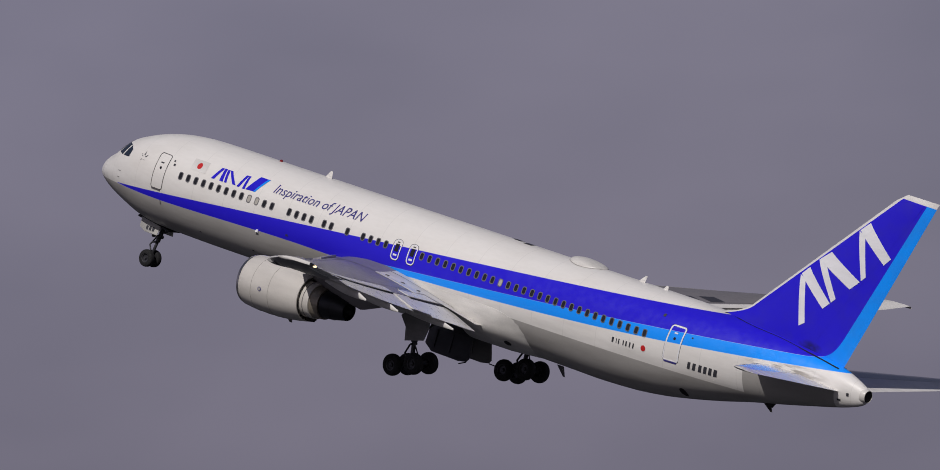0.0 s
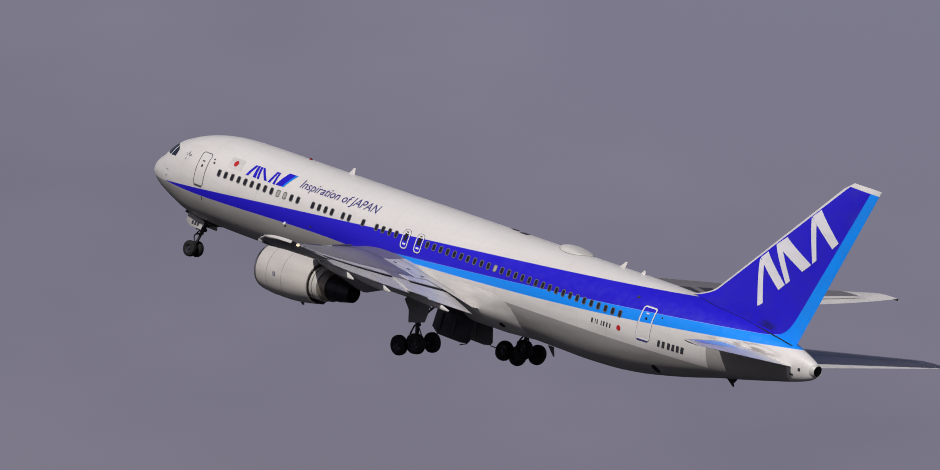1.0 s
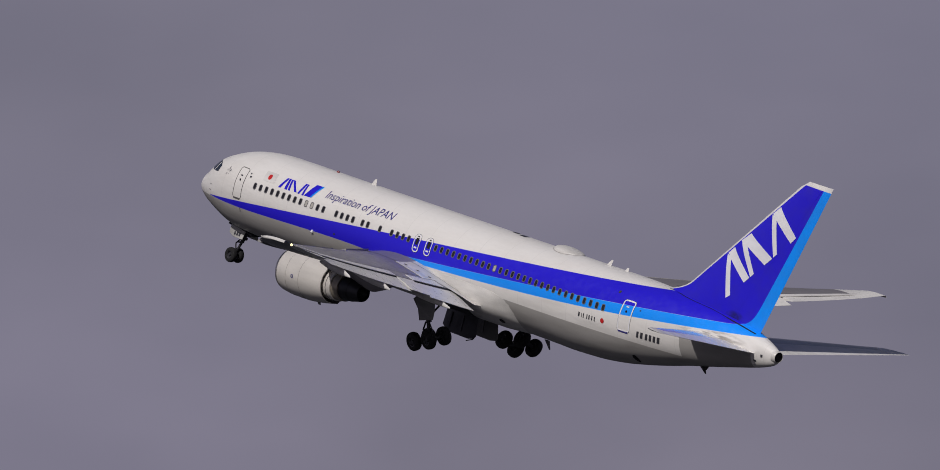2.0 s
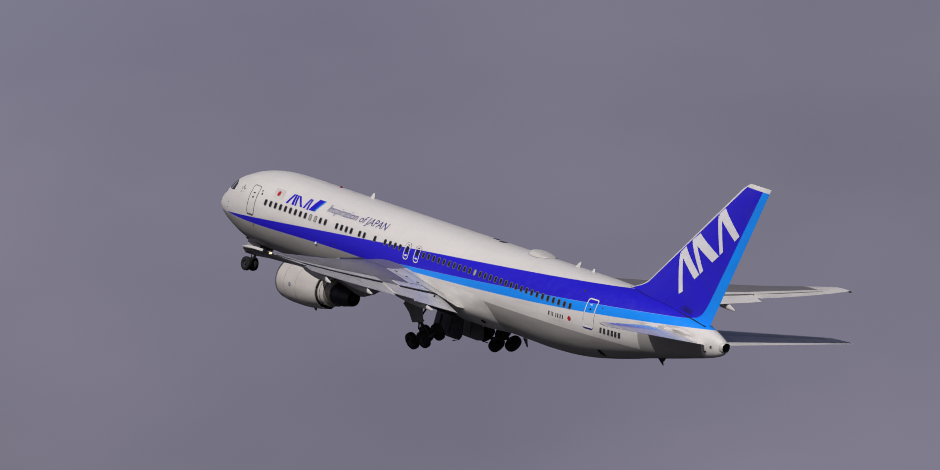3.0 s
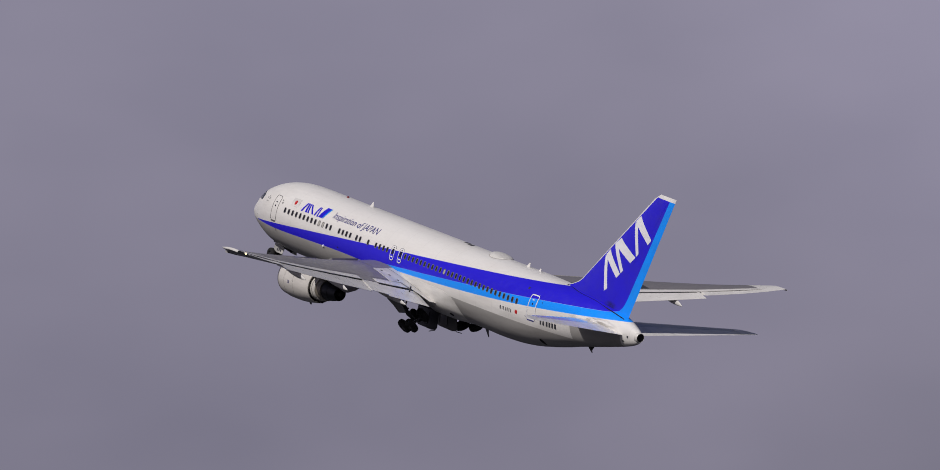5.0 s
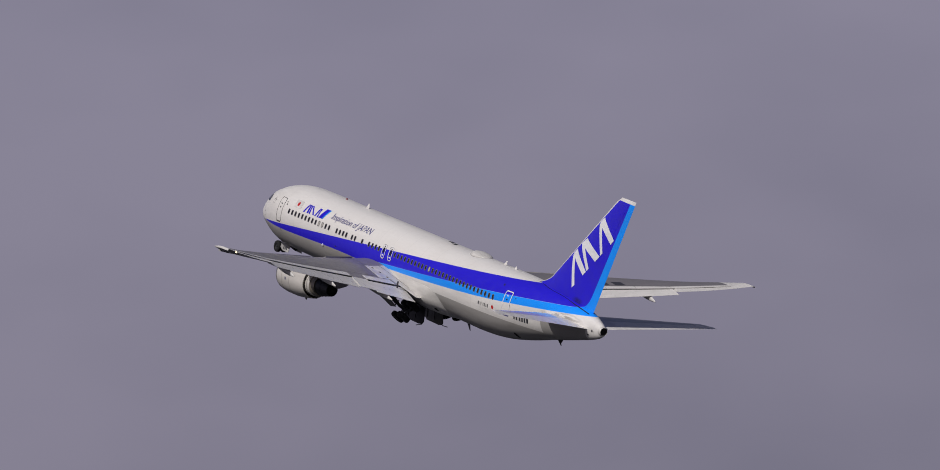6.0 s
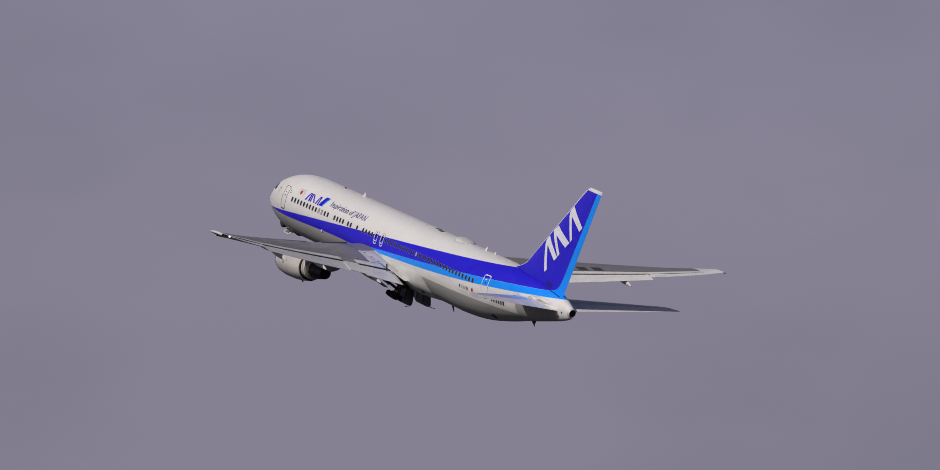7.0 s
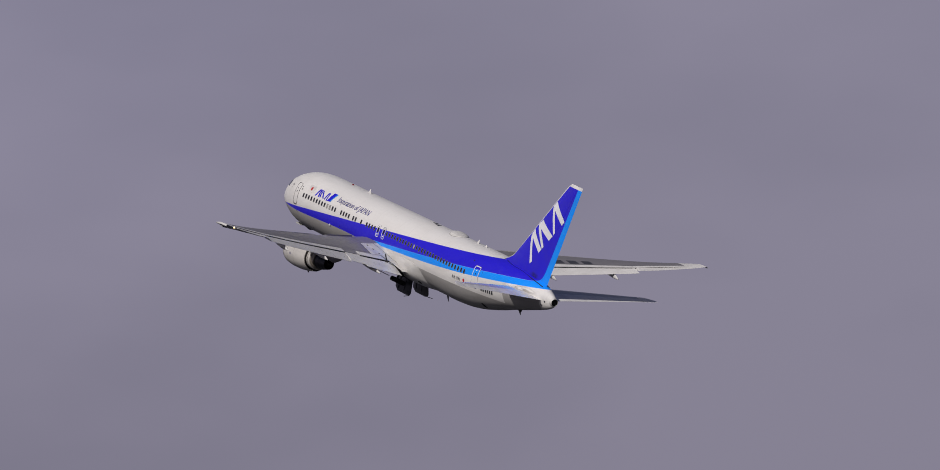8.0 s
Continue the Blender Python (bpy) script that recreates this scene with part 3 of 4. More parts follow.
    build("outflow_valve", *disc(42.7, -1.99, 0.2, pl, 14), SOOT_AND_SHADE, body, "dark round valve", smooth=False)
    a = skin(13.6, -0.93, -1, 0.0)
    build("ice_lamp", *slab([(13.5, a[1] - 0.06, a[2] - 0.06), (13.7, a[1] - 0.06, a[2] - 0.06), (13.68, a[1] - 0.03, a[2] + 0.1), (13.56, a[1] - 0.03, a[2] + 0.1)], 0.08, 0.02), PALE, body, "small pale lamp fairing")


body_marks()


def blade(name, x0, x1, xt, z0, z1, mat, label=""):
    """A thin swept aerial blade on the body's middle line."""
    rings = []
    for k in range(5):
        s = k / 4
        z = z0 + (z1 - z0) * s
        a, b = x0 + (xt - 0.04 - x0) * s, x1 + (xt + 0.10 - x1) * s
        t = 0.05 * (1 - 0.6 * s)
        rings.append([(a, 0, z), ((a * 2 + b) / 3, t, z), ((a + b * 2) / 3, t, z), (b, 0, z), ((a + b * 2) / 3, -t, z), ((a * 2 + b) / 3, -t, z)])
    return build(name, *loft(rings), mat, body, label)


blade("aerial", 15.2, 15.75, 15.62, 2.40, 2.88, WHITE_PAINT, "white blade aerial")
blade("aerial", 37.25, 37.75, 37.78, 2.38, 2.84, WHITE_PAINT, "white blade aerial")
blade("aerial", 39.0, 39.38, 39.27, 2.40, 2.70, WHITE_PAINT, "white blade aerial")
blade("aerial", 33.25, 33.75, 33.85, -2.9, -3.4, STRUT, "grey belly aerial")
blade("tail_skid", 46.75, 47.5, 47.65, -1.2, -1.72, SOOT_AND_SHADE, "dark tail skid")
blade("skid_brace", 47.3, 47.95, 47.6, -1.15, -1.5, SOOT_AND_SHADE)


def crown_fittings():
    # low blister of the satellite aerial, on the crown, with a dark joint round its foot
    def crown(x, y):
        return TOP(x) * max(0.0, 1 - (y / 2.515) ** 2) ** 0.5
    rings, foot = [], []
    for k in range(19):
        s = k / 18
        x = 32.75 + 2.4 * s
        h = 0.27 * math.sin(math.pi * s ** 0.8) ** 0.6 if 0 < s < 1 else 0.0
        w = 0.78 * math.sin(math.pi * s) ** 0.5 if 0 < s < 1 else 0.02
        ring = []
        for j in range(17):
            u = math.sin(math.pi * (j / 16 - 0.5))
            ring.append((x, w * u, crown(x, w * u) - 0.02 + (h + 0.03) * max(0.0, 1 - u * u) ** 0.42))
        rings.append(ring)
        foot.append([(x, v, crown(x, v) + 0.012) for v in (-w - 0.045, -w + 0.02)])
    build("satellite_blister", *loft(rings, False, False), FAIRING, body, "white rounded aerial blister")
    build("blister_joint", *loft(foot, False, False), COWL_JOINT, body, smooth=False)
    for x, y in ((28.6, 0.15), (29.5, -0.05)):
        build("life_raft_hatch", *patch([(x, y - 0.2), (x + 0.55, y - 0.2), (x + 0.55, y + 0.2), (x, y + 0.2)], lambda px, py: (px, py, (TOP(px)) * (1 - (py / 2.6) ** 2) ** 0.5 + 0.02), 3, 3), MARK_GREY, body, "dark small hatch", smooth=False)
    build("beacon", *turned([(0, 0.11), (0.06, 0.1), (0.12, 0.06), (0.14, 0.005)], (12.1, 0, 2.49), "z", 14), BEACON, body, "dark red beacon")


crown_fittings()


def tail_end():
    build("exhaust_ring", *turned([(53.30, 0.375), (53.42, 0.37), (53.52, 0.345), (53.58, 0.315), (53.59, 0.303), (53.56, 0.295), (53.3, 0.29)], (0, 0, 0.56), "x", 28), FAIRING, body, "pale tail exhaust ring")
    build("exhaust_pipe", *turned([(53.575, 0.299), (53.55, 0.28), (53.54, 0.001)], (0, 0, 0.56), "x", 24), SOOT_AND_SHADE, body, "black exhaust mouth")


tail_end()


FAIR_X = [16.4, 16.9, 17.5, 18.3, 19.5, 21, 23, 25, 27, 29, 30.5, 31.2, 31.7, 32.1, 32.4, 32.7]


FAIR_TOP = pchip([(16.4, -2.0), (17.5, -1.7), (18.5, -1.35), (19.5, -1.1), (21, -0.85), (24, -0.75), (30.4, -0.80), (31.5, -1.0), (32.2, -1.3), (32.6, -1.72), (32.9, -2.1)])


def FAIR_DEG(x):
    return math.degrees(math.acos(min(1.0, FAIR_TOP(x) / BOT(x))))


def fairing_point(x, deg, off=0.0):
    """On the belly fairing, at an angle from straight down."""
    s = min(1.0, max(0.0, (x - 16.4) / 3.4)) ** 0.8 * min(1.0, max(0.0, (32.75 - x) / 2.4)) ** 0.8
    a = radians(deg)
    grow = (0.30 * math.sin(abs(a)) ** 1.5 + 0.16) * s * min(1.0, max(0.0, FAIR_DEG(x) + 2 - abs(deg)) / 22) - 0.02 + off
    w, d = WID(x) + grow, -BOT(x) + grow
    return (x, w * math.sin(a), -d * math.cos(a))


def wing_fairing():
    """The bulged belly fairing that carries the wing roots."""
    rings = [[fairing_point(x, FAIR_DEG(x) * (j / 14 - 1)) for j in range(29)] for x in FAIR_X]
    v, f = loft(rings, True, True)
    part = build("belly_fairing", v, f, FAIRING, plane, "white belly fairing round the wing roots", angle=50)
    for port in (-1, 1):
        rim = [fairing_point(31.15 + 0.22 * math.cos(a), port * (37 + 4 * math.sin(a)), 0.015) for a in [2 * math.pi * j / 14 for j in range(14)]]
        build("outflow_valve", rim, [tuple(range(14))], SOOT_AND_SHADE, part, "dark round valve", smooth=False)
    return part


wing_fairing()


# ---------------------------------------------------------------- wings
ROOT = pchip([(17.5, -1.5), (18.6, -1.12), (19.3, -0.9), (20.5, -0.58), (21.8, -0.46), (22.7, -0.47), (23.5, -0.55), (24.4, -0.68), (25.2, -0.86), (26.1, -1.08), (27.4, -1.42), (28.7, -1.78), (31, -2.2)])


def wing_at(y):
    """Leading edge, chord, height, thickness ratio and twist (radians) at the distance y from the middle."""
    le = 18.3 + (y - 2.5) * 0.70 + max(0.0, y - 12.0) * 0.028
    te = 29.88 + max(0.0, y - 8.4) * 0.415 - max(0.0, 8.4 - y) * 0.02
    if y > 22.3:
        le += (y - 22.3) * 0.85
    z = -1.58 + 0.124 * (y - 2.5) + 0.0013 * (y - 2.5) ** 2 + 0.010 * max(0.0, y - 19.0) ** 2 + 0.05 * max(0.0, y - 22.0) ** 2
    u = (y - 2.5) / 21.3
    return le, te - le, z, 0.118 - 0.02 * u, radians(2.6 - 6.5 * u * u - 3.5 * u ** 6)


def foil(s):
    """Half thickness at the chord fraction s of a section one thick."""
    return 5 * (0.2969 * s ** 0.5 - 0.126 * s - 0.3516 * s * s + 0.2843 * s ** 3 - 0.1015 * s ** 4)


def foil_point(y, s, up, port, shift=(0, 0), bend=0.0, hinge=0.0):
    """A point of the wing's skin at span y and chord fraction s, on the upper (1) or lower (-1) side."""
    le, c, z, t, tw = wing_at(y)
    px, pz = s * c, (foil(s) * t * (1.12 if up > 0 else -0.88) + 0.006 * math.sin(math.pi * s)) * c
    if bend:
        hx = hinge * c
        dx, dz = px - hx, pz
        px, pz = hx + dx * math.cos(bend) + dz * math.sin(bend), -dx * math.sin(bend) + dz * math.cos(bend)
    px, pz = px + shift[0], pz + shift[1]
    q = px - 0.4 * c
    return (le + 0.4 * c + q * math.cos(tw) + pz * math.sin(tw), y * port, z - q * math.sin(tw) + pz * math.cos(tw))


def wing_piece(name, y0, y1, s0, s1, port, mat, parent, shift=(0, 0), bend=0.0, hinge=0.0, label="", n=10, blunt=0.35):
    """A part of the wing between two spans and two chord fractions, as a closed body."""
    count = max(2, int((y1 - y0) / 1.0) + 1)
    rings = []
    fr = [s0 + (s1 - s0) * (0.5 - 0.5 * math.cos(math.pi * i / n)) for i in range(n + 1)]
    for k in range(count):
        y = y0 + (y1 - y0) * k / (count - 1)
        up = [foil_point(y, s, 1, port, shift, bend, hinge) for s in fr]
        low = [foil_point(y, s, -1, port, shift, bend, hinge) for s in reversed(fr)]
        if s0 > 0.02 and blunt:
            # rounded nose of a flap or cut edge
            a, b = up[0], low[-1]
            low.append(((a[0] + b[0]) / 2 - abs(a[2] - b[2]) * blunt, a[1], (a[2] + b[2]) / 2))
        rings.append(up + low)
    v, f = loft(rings)
    return build(name, v, f, mat, parent, label, angle=35)


def wing(port):
    w = wing_piece("wing", 2.2, 21.9, 0.05, 0.80, port, WING_GREY, plane, n=14, blunt=0.2, label="grey swept wing with light grey flaps")
    tip = wing_piece("tip_panel", 21.9, 23.2, 0.0, 1.0, port, WING_LIGHT, w, n=14, blunt=0, label="light grey outer wing panel, underside shade painted grey")
    # darker grey on the downward faces paints in the underside's shade
    tip.data.materials.append(WING_GREY)
    for face in tip.data.polygons:
        face.material_index = int(face.normal.z < 0)
    # solid black piece added for the shade in the slat gap
    wing_piece("slat_gap_shade", 6.95, 8.95, 0.0, 0.07, port, SOOT_AND_SHADE, w, (-0.02, -0.03), 0, 0, "black piece for the shaded gap between the slats over the pylon", 8, 0)
    # rounded tip
    rings = []
    for k in range(5):
        s = k / 4
        y = 23.2 + 0.12 * math.sin(s * math.pi / 2)
        fr = [0.5 - 0.5 * math.cos(math.pi * i / 10) for i in range(11)]
        sc = math.cos(s * math.pi / 2 * 0.96)
        up = [foil_point(23.2, q, 1, port) for q in fr]
        low = [foil_point(23.2, q, -1, port) for q in reversed(fr)]
        ring = []
        for p in up + low:
            ring.append((p[0] + 0.05 * s, y * port, wing_at(23.2)[2] + (p[2] - wing_at(23.2)[2]) * max(sc, 0.12)))
        rings.append(ring)
    build("wing_tip", *loft(rings), WING_LIGHT, w, "light grey wing tip")
    for a, b in ((3.3, 6.9), (9.0, 12.4), (12.45, 15.9), (15.95, 19.3), (19.35, 21.85)):
        wing_piece("slat", a, b, 0.0, 0.13, port, SLAT, w, (-0.16, -0.13), radians(-9), 0.0, "extended leading-edge slat", 8, 0)
    wing_piece("flap", 2.85, 6.35, 0.76, 1.0, port, WING_LIGHT, w, (0.15, -0.05), radians(6), 0.76, "lowered inboard flap", 8)
    wing_piece("aileron", 6.41, 7.85, 0.79, 1.0, port, WING_LIGHT, w, (0.06, -0.03), radians(5), 0.79, "inboard aileron", 8)
    wing_piece("flap", 7.91, 17.9, 0.75, 1.0, port, WING_LIGHT, w, (0.13, -0.045), radians(7), 0.75, "lowered outboard flap", 8)
    wing_piece("aileron", 18.0, 21.85, 0.79, 1.0, port, WING_LIGHT, w, (0.03, -0.01), radians(-2), 0.79, "outboard aileron", 8)
    # spoiler panels over the rear spar
    for a, b in ((3.6, 4.95), (5.0, 6.35), (7.95, 9.7), (9.75, 11.5), (11.55, 13.3), (13.35, 15.4), (15.45, 17.8), (17.85, 21.85)):
        pts = [foil_point(y, s, 1, port) for y, s in ((a, 0.71), (b, 0.71), (b, 0.805), (a, 0.805))]
        pts = [(p[0], p[1], p[2] + 0.015) for p in pts]
        build("spoiler", *slab(pts, 0.03), WING_LIGHT, w, smooth=False)
    # fillet and panel joints
    for s in (0.16, 0.66):
        ys = [3.4 + i for i in range(20)]
        v = [tuple(np.add(foil_point(y, q, 1, port), (0, 0, 0.006))) for y in ys for q in (s, s + 0.004)]
        f = [(2 * i, 2 * i + 1, 2 * i + 3, 2 * i + 2) for i in range(len(ys) - 1)]
        build("panel_joint", v, f, SEAM, w, smooth=False)
    # underwing track fairings of the flaps
    for y in (5.3, 11.1, 16.0):
        le, c, z, t, tw = wing_at(y)
        x0, x1 = le + 0.58 * c, le + c + 0.75
        zb = foil_point(y, 0.75, -1, 1)[2]
        rings = []
        for k in range(9):
            s = k / 8
            r = 0.22 * math.sin(math.pi * min(1, s * 0.92 + 0.04)) ** 0.9 + 0.008
            x = x0 + (x1 - x0) * s
            cz = zb - 0.15 - 0.28 * s * s
            rings.append([(x, (y + 0.6 * r * math.cos(q)) * port, cz + r * 1.1 * math.sin(q)) for q in [2 * math.pi * j / 12 for j in range(12)]])
        build("flap_track_fairing", *loft(rings), WING_LIGHT, w, "pale canoe-shaped flap fairing")
    # lamp in the leading edge near the tip
    if port < 0:
        q = foil_point(22.3, 0.97, -1, port)
        build("tip_lamp", *turned([(-0.1, 0.005), (-0.06, 0.05), (0, 0.07), (0.09, 0.05), (0.11, 0.005)], (q[0] - 0.02, q[1], q[2]), "x", 12), LENS, w, "small lit wing lamp")
    # root fillet: grey ahead, pale behind, from the wing's skin up to the body
    for s0, s1, mat, label in ((0.05, 0.40, WING_GREY, "grey wing root fillet"), (0.40, 1.0, FAIRING, "pale wing root fillet")):
        rows = []
        for k in range(13):
            s = s0 + (s1 - s0) * k / 12
            a = foil_point(3.95 - 1.15 * max(0.0, (s - 0.4) / 0.6), s, 1, port)
            b = skin(a[0], max(ROOT(a[0]), a[2] - 0.4), port, 0.02)
            row = []
            for j in range(8):
                u = j / 7
                row.append((a[0], a[1] * (1 - u) + b[1] * u, a[2] + 0.01 + (b[2] - a[2]) * u ** 2))
            rows.append(row)
        build("root_fillet", *loft(rows, False, False), mat, w, label)
        if s0 > 0.3:
            # joint along the fillet
            v = []
            for r in rows:
                for u in (0.70, 0.73):
                    k, f = int(u * 7), u * 7 - int(u * 7)
                    v.append((r[k][0], r[k][1] * (1 - f) + r[k + 1][1] * f + 0.012 * port, r[k][2] * (1 - f) + r[k + 1][2] * f + 0.012))
            build("fillet_joint", v, [(2 * i, 2 * i + 1, 2 * i + 3, 2 * i + 2) for i in range(len(rows) - 1)], SEAM, w, smooth=False)
    # white walkway panel beside the root
    quad = [tuple(np.add(foil_point(y, q, 1, port), (0, 0, 0.02))) for y, q in ((3.35, 0.40), (4.15, 0.40), (4.35, 0.55), (4.55, 0.70), (3.3, 0.70), (3.3, 0.55))]
    build("walkway_panel", *slab(quad, 0.02), WHITE_PAINT, w, "white panel on the wing beside the root", smooth=False)
    # small dark fittings on the pale fillet panel
    for s, dy in ((0.46, -0.2), (0.56, -0.3), (0.66, -0.42)):
        c = Vector(foil_point(3.9 + dy, s, 1, port))
        build("panel_fitting", *slab([tuple(c + Vector(d)) for d in ((-0.11, -0.05, 0.05), (0.11, -0.05, 0.04), (0.11, 0.05, 0.04), (-0.11, 0.05, 0.05))], 0.03), SEAM, w, smooth=False)
    # solid black strips paint the shade in the gaps ahead of the lowered flaps
    for y0, y1, s0, s1 in ((2.9, 6.3, 0.806, 0.818), (7.95, 17.7, 0.806, 0.817)):
        ys = [y0 + (y1 - y0) * i / 8 for i in range(9)]
        v = [tuple(np.add(foil_point(y, q, 1, port), (0, 0, dz))) for y in ys for q, dz in ((s0, -0.015), (s1, -0.07), (s1, -0.16), (s0, -0.16))]
        f = [(4 * i + a, 4 * i + (a + 1) % 4, 4 * i + 4 + (a + 1) % 4, 4 * i + 4 + a) for i in range(8) for a in range(4)] + [(0, 1, 2, 3), (32, 33, 34, 35)]
        build("flap_gap_shade", v, f, SOOT_AND_SHADE, w, "black strip for the shade in the gap ahead of the flap", smooth=False)
    return w


port_wing, starboard_wing = wing(-1), wing(1)


def wing_registration():
    for i in range(6):
        y0 = 8.9 + 1.08 * i
        v = [tuple(np.add(foil_point(y, q, 1, 1), (0, 0, 0.008))) for y in (y0, y0 + 0.35, y0 + 0.7) for q in (0.49, 0.53, 0.57, 0.61, 0.65)]
        f = [(a * 5 + b, a * 5 + b + 1, a * 5 + b + 6, a * 5 + b + 5) for a in range(2) for b in range(4)]
        build("registration_bar", v, f, MARK_GREY, starboard_wing, "dark bar on the upper wing skin", smooth=False)


wing_registration()


# ---------------------------------------------------------------- engines
def engine(port):
    y = 7.92 * port
    e = new("engine")
    e.parent = plane
    tagged(e, "pale grey turbofan engine under the wing")
    c = (0, y, -2.40)
    build("cowl", *turned([(19.8, 1.10), (19.4, 1.08), (19.12, 1.10), (18.98, 1.16), (18.94, 1.21), (19.0, 1.27), (19.3, 1.34), (19.9, 1.395), (20.8, 1.41), (21.7, 1.38), (22.5, 1.29), (23.15, 1.18), (23.16, 1.13), (22.6, 1.08), (21.5, 1.06)], c, "x", 56), COWL, e, "pale grey engine cowl")
    build("inlet_lip", *turned([(19.2, 1.080), (19.0, 1.135), (18.925, 1.21), (18.99, 1.275), (19.16, 1.322)], c, "x", 56), BARE, e, "bare metal inlet lip")
    build("fan_disc", *turned([(19.8, 1.11), (19.85, 0.4), (19.5, 0.25), (19.3, 0.02)], c, "x", 40), SOOT_AND_SHADE, e, "dark fan behind the inlet")
    for x, r in ((20.1, 1.403), (21.3, 1.398)):
        build("cowl_joint", *turned([(x, r - 0.02), (x, r + 0.005), (x + 0.02, r + 0.005), (x + 0.02, r - 0.02)], c, "x", 48), COWL_JOINT, e)
    build("fan_duct", *turned([(22.4, 1.09), (22.5, 1.06), (22.5, 0.6)], c, "x", 40), SOOT_AND_SHADE, e, "black gap round the core")
    build("core_band", *turned([(22.3, 0.93), (22.9, 0.955), (23.45, 0.94), (23.70, 0.925), (23.71, 0.86)], c, "x", 44), COWL, e, "pale sleeve round the core")
    build("sleeve_joint", *turned([(23.32, 0.93), (23.32, 0.953), (23.36, 0.953), (23.36, 0.93)], c, "x", 44), SEAM, e)
    build("core_cowl", *turned([(23.5, 0.86), (23.9, 0.845), (24.25, 0.81), (24.26, 0.70)], c, "x", 44), STEEL, e, "heat-stained core cowl")
    build("nozzle", *turned([(24.1, 0.73), (24.3, 0.735), (24.9, 0.66), (25.75, 0.50), (25.77, 0.47), (25.4, 0.45)], c, "x", 40), NOZZLE, e, "dark tapered exhaust nozzle")
    build("nozzle_ring", *turned([(24.9, 0.655), (24.9, 0.672), (24.95, 0.662), (24.95, 0.64)], c, "x", 40), NOZZLE, e)
    build("nozzle_mouth", *turned([(25.72, 0.475), (25.5, 0.46), (25.4, 0.3), (25.95, 0.12), (26.0, 0.01)], c, "x", 28), SOOT_AND_SHADE, e, "black nozzle mouth with plug")
    build("nozzle_bracket", *slab([(22.95, y, -3.45), (23.5, y, -3.32), (23.75, y, -3.33), (23.6, y, -3.50), (23.1, y, -3.58)], 0.12, 0.02), SOOT_AND_SHADE, e, "dark fitting under the fan nozzle")
    # pylon from the cowl's top to the wing
    rings = []
    for x, zb, zt, w in ((20.0, -1.1, -0.98, 0.05), (20.8, -1.1, -0.72, 0.16), (21.7, -1.2, -0.55, 0.24), (23.0, -1.35, -0.55, 0.28), (24.2, -1.65, -0.8, 0.28), (25.5, -1.95, -0.95, 0.28), (26.6, -2.1, -1.0, 0.24), (27.7, -1.72, -1.0, 0.14), (28.4, -1.35, -1.0, 0.04)):
        rings.append([(x, y + a * w, zb + (zt - zb) * b) for a, b in ((-0.6, 0), (-1, 0.25), (-1, 0.75), (-0.5, 1), (0.5, 1), (1, 0.75), (1, 0.25), (0.6, 0))])
    build("pylon", *loft(rings), WING_GREY, e, "grey engine pylon")
    # strake and little emblem on the outer side
    a = math.radians(50)
    s = -port
    build("strake", *slab([(20.0, y + s * 1.40 * math.cos(a), -2.34 + 1.50 * math.sin(a)), (21.2, y + s * 1.39 * math.cos(a), -2.40 + 1.39 * math.sin(a)), (21.2, y + s * 1.75 * math.cos(a), -2.40 + 1.75 * math.sin(a)), (20.7, y + s * 1.7 * math.cos(a), -2.40 + 1.7 * math.sin(a))], 0.03), COWL, e, smooth=False)
    for r, m, off in ((0.12, MARK_DARK, 0.010), (0.085, COWL_JOINT, 0.018)):
        pts = lambda x, z: (x, y + port * (math.sqrt(1.413 ** 2 - z ** 2) + off), -2.40 + z)
        build("emblem", *disc(20.75, -0.14, r, pts, 18), m, e, smooth=False)
    build("drain_mast", *slab([(21.8, y, -3.72), (22.1, y, -3.7), (22.15, y, -3.88), (22.0, y, -3.88)], 0.05), SEAM, e, smooth=False)


engine(-1)
engine(1)


# ---------------------------------------------------------------- tail
def fin_half(x, z):
    """Half thickness of the fin at a place in its plane."""
    le, te = 41.65 + 1.052 * z, 51.01 + 0.4025 * z
    c = te - le
    s = min(1.0, max(0.0, (x - le) / c))
    return foil(s) * 0.105 * c


